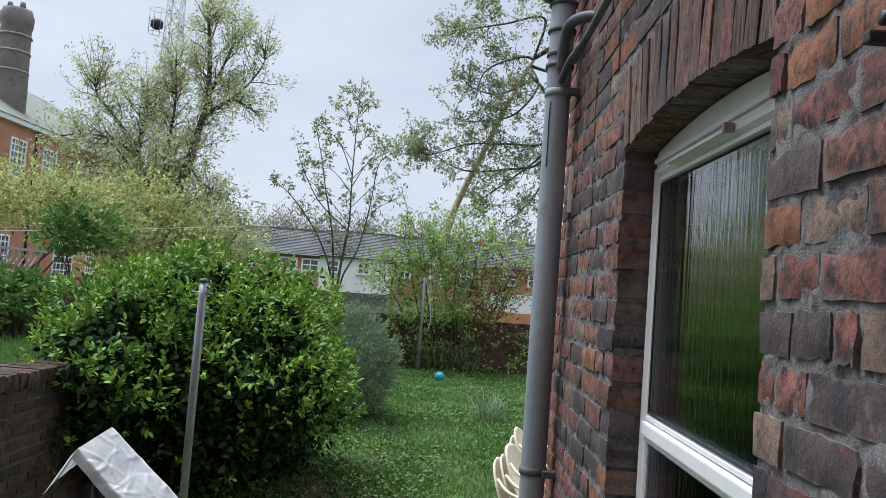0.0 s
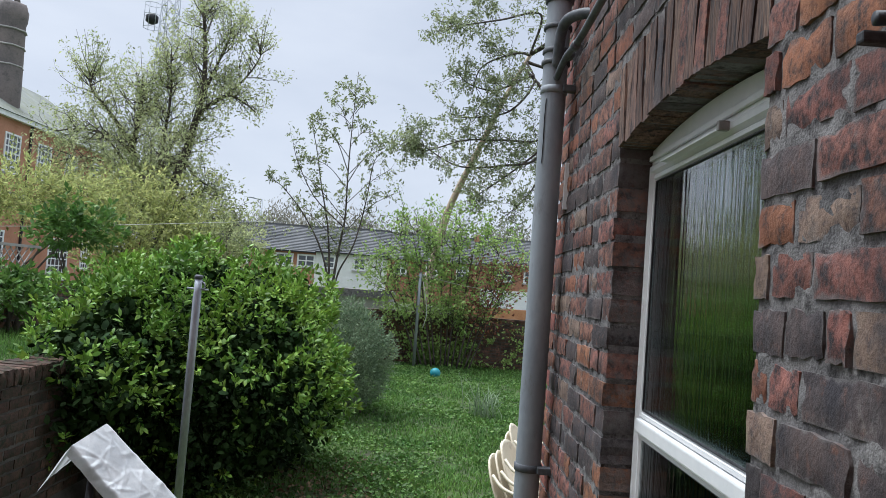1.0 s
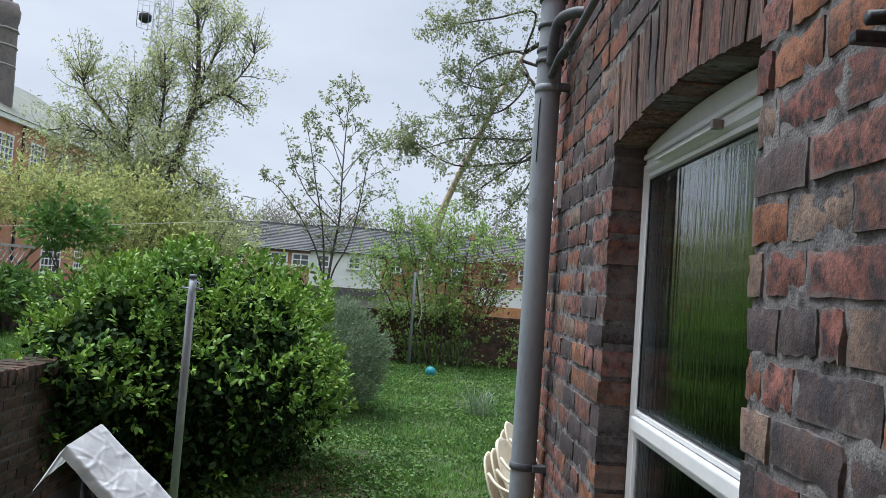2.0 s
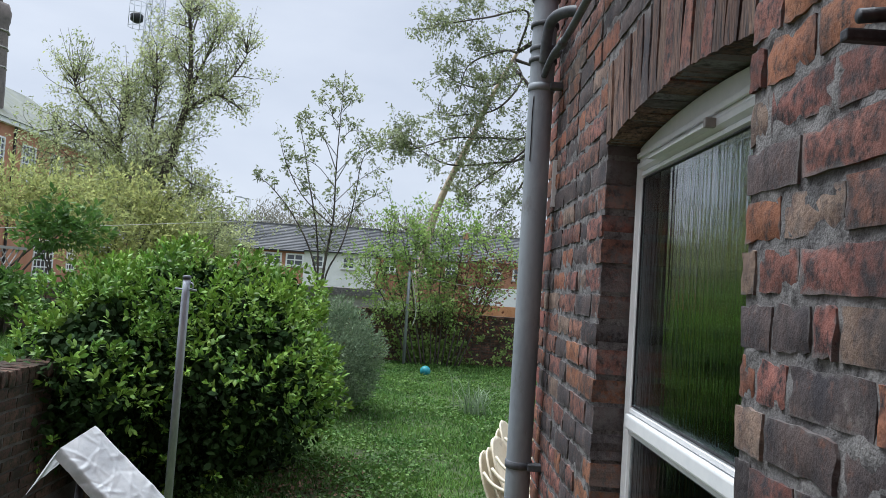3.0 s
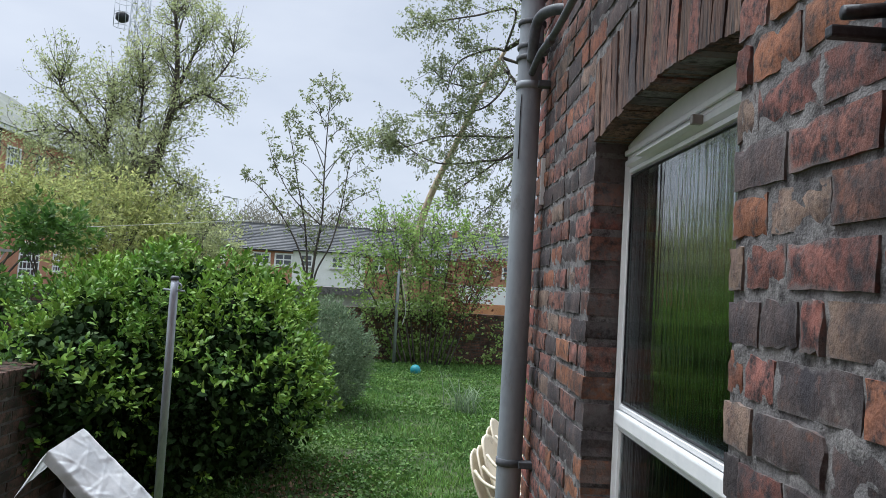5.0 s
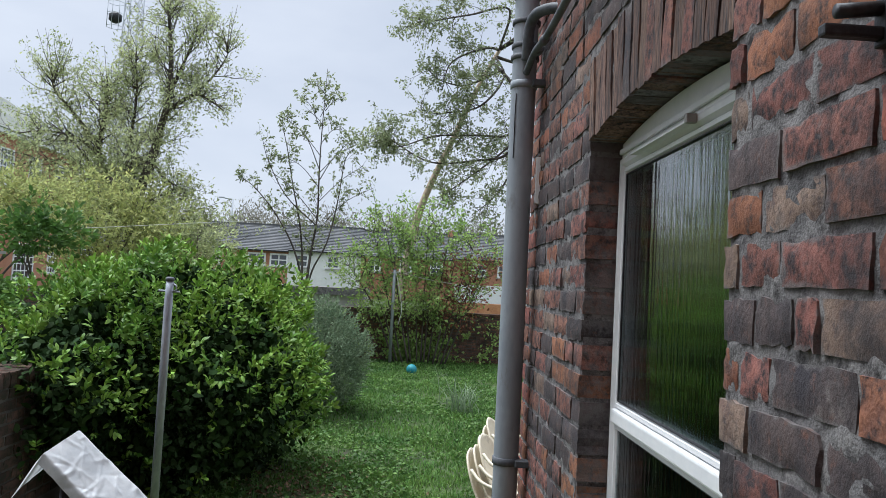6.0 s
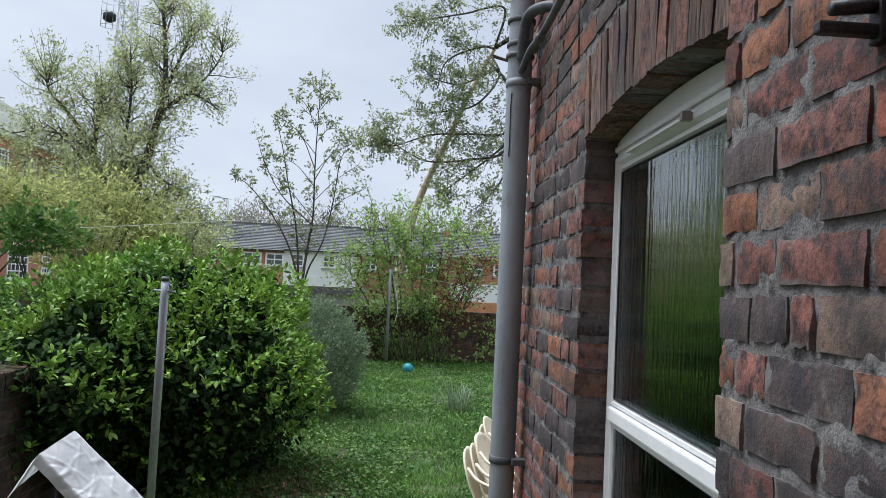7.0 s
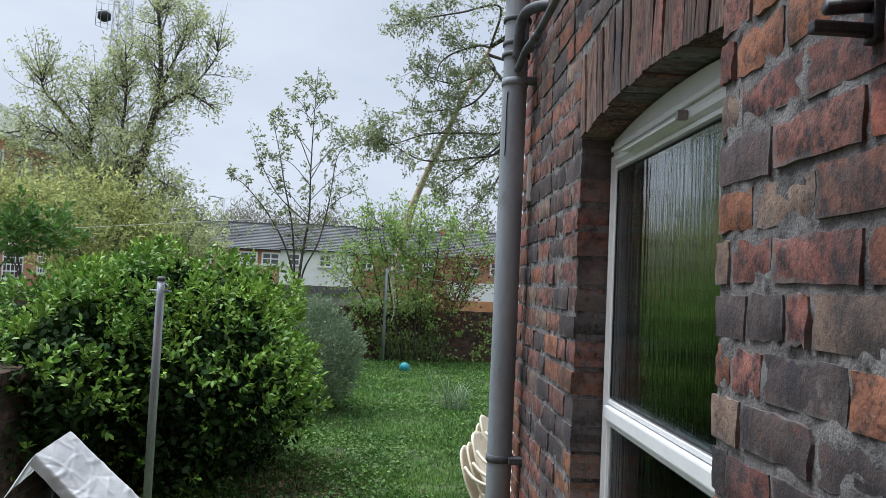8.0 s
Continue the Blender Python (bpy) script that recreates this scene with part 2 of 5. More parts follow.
SOOT = (0.038, 0.034, 0.038)
M = {
    "brick_red": material("brick_red", (0.15, 0.066, 0.052), (0.275, 0.126, 0.096), 12, 0.9, 0.45, 120, dirt=SOOT, dirt_at=0.52, bump_dist=0.010, per="object", vary=0.28, stretch=(1, 1, 0.85), flecks=(0.03, 0.027, 0.03), smear=(0.27, 0.245, 0.23), edge=(0.15, 0.14, 0.138), grain=0.22),
    "brick_orange": material("brick_orange", (0.20, 0.08, 0.048), (0.32, 0.14, 0.082), 13, 0.9, 0.45, 120, dirt=(0.05, 0.04, 0.04), dirt_at=0.56, bump_dist=0.010, per="object", vary=0.2, stretch=(1, 1, 0.85), flecks=(0.03, 0.027, 0.03), smear=(0.27, 0.245, 0.23), edge=(0.15, 0.14, 0.138), grain=0.22),
    "brick_dark": material("brick_dark", (0.042, 0.038, 0.044), (0.10, 0.075, 0.072), 12, 0.9, 0.45, 120, dirt=(0.16, 0.085, 0.065), dirt_at=0.62, bump_dist=0.010, per="object", vary=0.25, stretch=(1, 1, 0.85), flecks=(0.03, 0.027, 0.03), smear=(0.27, 0.245, 0.23), edge=(0.15, 0.14, 0.138), grain=0.22),
    "brick_cream": material("brick_cream", (0.16, 0.105, 0.085), (0.28, 0.20, 0.155), 14, 0.9, 0.45, 120, dirt=(0.075, 0.062, 0.06), dirt_at=0.56, bump_dist=0.010, per="object", vary=0.15, stretch=(1, 1, 0.85), flecks=(0.03, 0.027, 0.03), smear=(0.27, 0.245, 0.23), edge=(0.15, 0.14, 0.138), grain=0.22),
    "brick_arch": material("brick_arch", (0.095, 0.062, 0.052), (0.25, 0.155, 0.115), 20, 0.95, 1.0, 150, dirt=SOOT, dirt_at=0.53, per="object", vary=0.28, stretch=(1, 1, 0.14), bump_dist=0.014, flecks=(0.03, 0.027, 0.03), smear=(0.2, 0.185, 0.18)),
    "brick_joined": material("brick_joined", (0.13, 0.055, 0.045), (0.27, 0.105, 0.07), 9, 0.92, 0.6, 80, dirt=SOOT, dirt_at=0.55, per="island", vary=0.4),
    "brick_garden": material("brick_garden", (0.085, 0.055, 0.05), (0.2, 0.10, 0.07), 7, 0.95, 0.6, 70, dirt=(0.035, 0.04, 0.028), dirt_at=0.53, per="island", vary=0.35),
    "brick_mossy": material("brick_mossy", (0.05, 0.036, 0.03), (0.115, 0.065, 0.05), 8, 0.95, 0.6, 70, dirt=(0.026, 0.032, 0.02), dirt_at=0.53, per="object", vary=0.35),
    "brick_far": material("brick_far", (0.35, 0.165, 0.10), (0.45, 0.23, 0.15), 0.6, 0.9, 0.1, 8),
    "mortar": material("mortar", (0.12, 0.115, 0.117), (0.23, 0.217, 0.213), 9, 0.95, 0.5, 200, dirt=(0.045, 0.041, 0.042), dirt_at=0.54),
    "mortar_dark": material("mortar_dark", (0.05, 0.047, 0.042), (0.11, 0.1, 0.09), 6, 0.95, 0.6, 80),
    "upvc": material("white_upvc", (0.74, 0.75, 0.76), (0.82, 0.82, 0.82), 5, 0.35, 0.03, 40, dirt=(0.58, 0.57, 0.54), dirt_at=0.7, spec=0.5),
    "pipe": material("grey_pipe_plastic", (0.26, 0.285, 0.318), (0.34, 0.37, 0.405), 5, 0.5, 0.08, 60, dirt=(0.20, 0.195, 0.19), dirt_at=0.64, stretch=(1, 1, 0.35), spec=0.45),
    "pipe_dark": material("weathered_pipe_fitting", (0.07, 0.076, 0.088), (0.145, 0.152, 0.168), 9, 0.55, 0.1, 60, dirt=(0.09, 0.088, 0.085), dirt_at=0.6),
    "galv": material("galvanised_steel", (0.30, 0.32, 0.36), (0.44, 0.46, 0.5), 14, 0.45, 0.06, 90, metal=0.55, dirt=(0.22, 0.21, 0.2), dirt_at=0.66, stretch=(1, 1, 0.3)),
    "iron": material("black_iron", (0.02, 0.02, 0.022), (0.05, 0.05, 0.055), 20, 0.5, 0.2, 120, metal=0.4),
    "bark": material("bark", (0.05, 0.042, 0.036), (0.12, 0.10, 0.085), 6, 0.95, 0.6, 40, stretch=(1, 1, 0.3)),
    "bark_pale": material("pale_bark", (0.34, 0.255, 0.18), (0.5, 0.4, 0.3), 4, 0.9, 0.5, 30, dirt=(0.15, 0.12, 0.09), dirt_at=0.6, stretch=(1, 1, 0.4)),
    "soil": material("lawn_soil", (0.035, 0.05, 0.02), (0.07, 0.105, 0.03), 1.4, 0.95, 0.5, 25, dirt=(0.05, 0.042, 0.03), dirt_at=0.62),
    "grass": material("grass_blades", (0.062, 0.138, 0.03), (0.13, 0.235, 0.05), 1.1, 0.6, 0, 12, per="island", vary=0.5, leafy=0.35),
    "weed": material("weed_leaves", (0.065, 0.14, 0.03), (0.13, 0.225, 0.05), 2.2, 0.55, 0, 20, per="island", vary=0.4, leafy=0.3),
    "laurel": material("laurel_leaves", (0.085, 0.18, 0.028), (0.235, 0.37, 0.058), 2.0, 0.5, 0, 18, per="island", vary=0.45, leafy=0.15, spec=0.3),
    # Near-black laurel copy: the bush's inner shade is put into the leaf colour.
    "laurel_old_shaded": material("old_shaded_laurel_leaves", (0.014, 0.03, 0.01), (0.035, 0.07, 0.018), 2.0, 0.75, 0, 18, per="island", vary=0.4, spec=0.12),
    "sage": material("grey_green_leaves", (0.12, 0.175, 0.10), (0.21, 0.27, 0.16), 3.0, 0.7, 0, 20, per="island", vary=0.3, leafy=0.3),
    "pear": material("young_tree_leaves", (0.29, 0.335, 0.15), (0.49, 0.52, 0.275), 0.9, 0.6, 0, 9, per="island", vary=0.4, leafy=0.5),
    "yellow": material("yellow_green_leaves", (0.23, 0.26, 0.085), (0.41, 0.43, 0.17), 1.2, 0.6, 0, 9, per="island", vary=0.55, leafy=0.55),
    "maple": material("dull_green_leaves", (0.21, 0.245, 0.135), (0.35, 0.385, 0.21), 1.0, 0.6, 0, 9, per="island", vary=0.4, leafy=0.45),
    "hawthorn": material("bright_shrub_leaves", (0.21, 0.325, 0.085), (0.375, 0.50, 0.16), 1.1, 0.6, 0, 9, per="island", vary=0.35, leafy=0.5),
    "copper": material("reddish_leaves", (0.16, 0.055, 0.04), (0.28, 0.12, 0.07), 1.5, 0.6, 0, 9, per="island", vary=0.35, leafy=0.35),
    "far_leaf": material("bare_far_twigs", (0.20, 0.19, 0.15), (0.33, 0.31, 0.25), 0.2, 0.8, 0, 3, per="island", vary=0.3, leafy=0.3),
    "slate": material("roof_slates", (0.085, 0.088, 0.096), (0.15, 0.15, 0.156), 0.4, 0.85, 0.2, 6, dirt=(0.085, 0.09, 0.07), dirt_at=0.62),
    "slate_mossy": material("weathered_green_slates", (0.15, 0.16, 0.15), (0.24, 0.25, 0.22), 0.4, 0.8, 0.2, 5, dirt=(0.17, 0.18, 0.12), dirt_at=0.55),
    "render_white": material("white_render", (0.72, 0.72, 0.71), (0.82, 0.82, 0.8), 0.5, 0.85, 0.1, 6, dirt=(0.6, 0.6, 0.57), dirt_at=0.66),
    "white_paint": material("white_paint", (0.74, 0.75, 0.75), (0.82, 0.82, 0.82), 2, 0.5, 0.02, 20),
    "dark_glass": material("window_glass_far", (0.03, 0.035, 0.045), (0.06, 0.07, 0.085), 0.7, 0.08, 0, 6, spec=0.8),
    "steel_far": material("painted_steel", (0.34, 0.36, 0.39), (0.44, 0.46, 0.49), 0.5, 0.6, 0, 6, metal=0.2),
    "chimney": material("sooty_chimney_brick", (0.14, 0.125, 0.125), (0.22, 0.185, 0.175), 0.5, 0.92, 0.3, 8, dirt=(0.09, 0.08, 0.08), dirt_at=0.62),
    "stone": material("pale_stone", (0.30, 0.29, 0.28), (0.42, 0.40, 0.38), 1.5, 0.85, 0.2, 20),
    "chair": material("cream_plastic", (0.60, 0.53, 0.40), (0.70, 0.63, 0.49), 6, 0.5, 0.05, 50, dirt=(0.42, 0.37, 0.28), dirt_at=0.64, spec=0.4),
    "ball": material("teal_rubber", (0.025, 0.19, 0.23), (0.04, 0.26, 0.30), 10, 0.45, 0.05, 60),
    "litter": material("fallen_leaves", (0.09, 0.06, 0.035), (0.2, 0.14, 0.08), 3, 0.8, 0, 20, per="island", vary=0.5),
    "rope": material("washing_line_cord", (0.45, 0.45, 0.42), (0.6, 0.6, 0.56), 20, 0.8, 0, 60),
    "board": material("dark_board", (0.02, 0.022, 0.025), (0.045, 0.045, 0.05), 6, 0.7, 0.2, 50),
    # Plaster coloured dark, so the room behind the glass looks unlit.
    "plaster": material("darkened_plaster", (0.16, 0.17, 0.19), (0.22, 0.23, 0.25), 2, 0.9, 0.1, 30),
    "terracotta": material("orange_copings", (0.38, 0.17, 0.08), (0.5, 0.26, 0.14), 2, 0.9, 0.2, 20),
}


def glass_material(name, ripple):
    """Window glass; the obscure kind has upright ripples."""
    m = bpy.data.materials.new(name)
    m.use_nodes = True
    n, l = m.node_tree.nodes, m.node_tree.links
    b = n["Principled BSDF"]
    b.inputs["Base Color"].default_value = (0.75, 0.82, 0.84, 1)
    b.inputs["Roughness"].default_value, b.inputs["IOR"].default_value = 0.02, 1.9
    b.inputs["Transmission Weight"].default_value = 1.0
    geo, mp, nz, bp = (n.new(k) for k in ("ShaderNodeNewGeometry", "ShaderNodeMapping", "ShaderNodeTexNoise", "ShaderNodeBump"))
    mp.inputs["Scale"].default_value = (1, 1, 0.03)
    nz.inputs["Scale"].default_value, nz.inputs["Detail"].default_value = 48, 1.5
    bp.inputs["Strength"].default_value, bp.inputs["Distance"].default_value = ripple, 0.01
    l.new(geo.outputs["Position"], mp.inputs["Vector"])
    l.new(mp.outputs[0], nz.inputs["Vector"])
    l.new(nz.outputs["Fac"], bp.inputs["Height"])
    l.new(bp.outputs[0], b.inputs["Normal"])
    return m


def film_material():
    """Thin crumpled polythene: white, glossy, letting some light through."""
    m = material("white_polythene", (0.6, 0.62, 0.65), (0.76, 0.77, 0.79), 11, 0.36, 0.2, 60, spec=0.5, leafy=0.3, bump_dist=0.01)
    return m


M["glass"], M["clear_glass"], M["film"] = glass_material("obscure_glass", 0.12), glass_material("clear_glass", 0.004), film_material()


# ---- building blocks ----
def mesh_of(name, verts, faces, mat, smooth=False):
    me = bpy.data.meshes.new(name)
    me.from_pydata([tuple(v) for v in verts], [], [tuple(int(i) for i in f) for f in faces])
    me.materials.append(M[mat] if isinstance(mat, str) else mat)
    if smooth:
        me.shade_smooth()
    return me


def leaf_mesh(name, verts, tris, mat):
    """A mesh of many triangles from arrays."""
    me = bpy.data.meshes.new(name)
    verts, tris = np.asarray(verts, np.float32), np.asarray(tris, np.int32)
    me.vertices.add(len(verts))
    me.vertices.foreach_set("co", verts.ravel())
    me.loops.add(tris.size)
    me.loops.foreach_set("vertex_index", tris.ravel())
    me.polygons.add(len(tris))
    me.polygons.foreach_set("loop_start", np.arange(0, tris.size, 3, dtype=np.int32))
    me.update(calc_edges=True)
    me.validate()
    me.materials.append(M[mat])
    return me


def thing(name, label, category, place=(0, 0, 0), group="", kind=""):
    ob = new(name)
    ob.empty_display_size = 0.1
    ob.location = place
    return tagged(ob, label, category, group, kind)


def part(name, me, parent, label=""):
    """Links a mesh, given in world places, under a thing or a part."""
    ob = new(name, me)
    ob.parent = parent
    base = Vector((0, 0, 0))
    up = parent
    while up:
        base += up.location
        up = up.parent
    ob.location = -base
    return tagged(ob, label) if label else ob


def box_bm(lo, hi, bevel=0.0):
    bm = bmesh.new()
    bmesh.ops.create_cube(bm, size=1.0)
    for v in bm.verts:
        v.co = Vector([lo[i] + (v.co[i] + 0.5) * (hi[i] - lo[i]) for i in range(3)])
    if bevel:
        bmesh.ops.bevel(bm, geom=list(bm.edges), offset=bevel, segments=2, affect="EDGES", profile=0.6)
    return bm


def bm_mesh(name, bm, mat, smooth=False):
    me = bpy.data.meshes.new(name)
    bm.normal_update()
    bm.to_mesh(me)
    bm.free()
    me.materials.append(M[mat] if isinstance(mat, str) else mat)
    if smooth:
        me.shade_smooth()
    return me


def box(name, lo, hi, mat, bevel=0.0):
    return bm_mesh(name, box_bm(lo, hi, bevel), mat)


def boxes(name, spans, mat):
    """Several boxes in one mesh."""
    verts, faces = [], []
    for lo, hi in spans:
        k = len(verts)
        verts += [(x, y, z) for x in (lo[0], hi[0]) for y in (lo[1], hi[1]) for z in (lo[2], hi[2])]
        faces += [(k, k + 1, k + 3, k + 2), (k + 4, k + 6, k + 7, k + 5), (k, k + 4, k + 5, k + 1), (k + 2, k + 3, k + 7, k + 6), (k, k + 2, k + 6, k + 4), (k + 1, k + 5, k + 7, k + 3)]
    return mesh_of(name, verts, faces, mat)


def tube_arrays(lines, sides=6):
    """Tubes along lines of (places, radii): vertices and triangles."""
    vs, ts, base = [], [], 0
    ang = np.arange(sides) * 2 * np.pi / sides
    for pts, radii in lines:
        pts, radii = np.asarray(pts, float), np.asarray(radii, float)
        d = np.gradient(pts, axis=0)
        d /= np.linalg.norm(d, axis=1, keepdims=True) + 1e-9
        ref = np.array([0.0, 0, 1]) if abs(d[0][2]) < 0.9 else np.array([1.0, 0, 0])
        a = np.cross(d, ref)
        a /= np.linalg.norm(a, axis=1, keepdims=True) + 1e-9
        b = np.cross(d, a)
        ring = pts[:, None] + radii[:, None, None] * (np.cos(ang)[None, :, None] * a[:, None] + np.sin(ang)[None, :, None] * b[:, None])
        n = len(pts)
        vs.append(ring.reshape(-1, 3))
        i = (np.arange(n - 1)[:, None] * sides + np.arange(sides)[None]).ravel() + base
        j = (np.arange(n - 1)[:, None] * sides + (np.arange(sides)[None] + 1) % sides).ravel() + base
        ts += [np.stack([i, j, j + sides], 1), np.stack([i, j + sides, i + sides], 1)]
        k = np.arange(1, sides - 1)
        ts += [np.stack([0 * k, k + 1, k], 1) + base, np.stack([0 * k, k, k + 1], 1) + base + (n - 1) * sides]
        base += n * sides
    return np.concatenate(vs), np.concatenate(ts)


def tubes(name, lines, mat, sides=6):
    v, t = tube_arrays(lines, sides)
    me = leaf_mesh(name, v, t, mat)
    me.shade_smooth()
    return me


def curve_pts(pts, n=12):
    """A smooth line through the places given."""
    p = np.asarray(pts, float)
    p = np.vstack([2 * p[0] - p[1], p, 2 * p[-1] - p[-2]])
    out = []
    for k in range(1, len(p) - 2):
        for s in np.linspace(0, 1, n, endpoint=False):
            out.append(0.5 * (2 * p[k] + (p[k + 1] - p[k - 1]) * s + (2 * p[k - 1] - 5 * p[k] + 4 * p[k + 1] - p[k + 2]) * s * s + (3 * p[k] - p[k - 1] - 3 * p[k + 1] + p[k + 2]) * s ** 3))
    return np.array(out + [p[-2]])


def unit(a):
    return a / (np.linalg.norm(a, axis=-1, keepdims=True) + 1e-9)


def leaves(places, ways, size, wide, rng, fold=0.25, vary=0.35, oval=False):
    """Folded leaves: a base, a tip and a belly on either side, or rounder ones of six corners."""
    n = len(places)
    ways = unit(ways)
    side = unit(np.cross(ways, rng.normal(size=(n, 3)) + np.array([0, 0, 0.01])))
    nor = np.cross(side, ways)
    nor *= np.sign(nor[:, 2:3] + 1e-6)
    s = size * (1 + vary * rng.uniform(-1, 1, (n, 1)))
    w = wide * s
    base, tip = places, places + ways * s - nor * s * 0.12
    if oval:
        low, top = places + ways * s * 0.3 + nor * s * 0.03, places + ways * s * 0.68 + nor * s * 0.01
        v = np.stack([base, low + side * w * 0.82, top + side * w * 0.86, tip, top - side * w * 0.86, low - side * w * 0.82], 1).reshape(-1, 3)
        k = np.arange(n)[:, None] * 6
        return v, np.concatenate([k + [0, 5, 1], k + [1, 5, 4], k + [1, 4, 2], k + [2, 4, 3]])
    mid = places + ways * s * 0.5
    left, right = mid + side * w + nor * w * fold, mid - side * w + nor * w * fold
    v = np.stack([base, left, tip, right], 1).reshape(-1, 3)
    k = np.arange(n)[:, None] * 4
    t = np.concatenate([k + [0, 2, 1], k + [0, 3, 2]])
    return v, t


def join(arrays):
    vs, ts, base = [], [], 0
    for v, t in arrays:
        vs.append(v)
        ts.append(t + base)
        base += len(v)
    return np.concatenate(vs), np.concatenate(ts)


def grow(lines, tips, p, d, length, r, depth, rng, spread=0.8, lift=0.15, wander=0.25, kids=4, taper=0.35, ratio=0.55):
    """A limb that wanders and bears smaller limbs; the last ones are noted as tips."""
    n = 6
    pts, rad = [np.array(p, float)], [r]
    d = unit(np.array(d, float))
    for k in range(n - 1):
        d = unit(d + wander * rng.normal(size=3) * 0.5 + np.array([0, 0, lift * 0.3]))
        pts.append(pts[-1] + d * length / (n - 1))
        rad.append(r * (1 - (1 - taper) * (k + 1) / (n - 1)))
    lines.append((pts, rad))
    if depth == 0:
        tips.append((np.array(pts), d))
        return
    for c in range(kids):
        k = rng.integers(1, n)
        q = pts[k]
        ax = unit(pts[k] - pts[k - 1])
        sd = unit(np.cross(ax, rng.normal(size=3)))
        grow(lines, tips, q, unit(ax * rng.uniform(0.35, 0.8) + sd * spread + np.array([0, 0, lift])), length * ratio * rng.uniform(0.7, 1.25), rad[k] * 0.55, depth - 1, rng, spread, lift, wander, kids, taper, ratio)
    grow(lines, tips, pts[-1], d, length * ratio, rad[-1], depth - 1, rng, spread, lift, wander, kids, taper, ratio)


def leaves_on(tips, per, size, wide, rng, droop=0.0, scatter=0.05):
    places, ways = [], []
    for pts, d in tips:
        s = rng.uniform(0.1, 1.0, per) * (len(pts) - 1)
        k = np.minimum(s.astype(int), len(pts) - 2)
        q = pts[k] + (pts[k + 1] - pts[k]) * (s - k)[:, None]
        places.append(q + rng.normal(size=(per, 3)) * scatter)
        ways.append(unit(d[None] * 0.6 + rng.normal(size=(per, 3)) * 0.7 + np.array([0, 0, -droop])))
    return leaves(np.concatenate(places), np.concatenate(ways), size, wide, rng)


# ---- ground ----
def ground_sheet():
    xs = np.concatenate([[-1500, -300, -60], np.linspace(-16, 10, 53), [40, 300, 1500]])
    ys = np.concatenate([[-1500, -300, -40], np.linspace(-4, 22, 53), [60, 300, 1500]])
    verts, faces = [], []
    for y in ys:
        for x in xs:
            z = 0.05 * noise.noise((x * 0.5, y * 0.5, 0.0)) + 0.02 * noise.noise((x * 2.1, y * 2.1, 3.0)) if -15 < x < 9 and -3 < y < 21 else 0.0
            verts.append((x, y, z - 0.03))
    w = len(xs)
    faces = [(j * w + i, j * w + i + 1, (j + 1) * w + i + 1, (j + 1) * w + i) for j in range(len(ys) - 1) for i in range(w - 1)]
    ob = new("ground", mesh_of("ground", verts, faces, "soil", True))
    return tagged(ob, "green weedy lawn and soil of the back garden", "lawn", kind="structure")


def ground_z(x, y):
    return 0.05 * noise.noise((x * 0.5, y * 0.5, 0.0)) + 0.02 * noise.noise((x * 2.1, y * 2.1, 3.0)) - 0.03


ground_sheet()


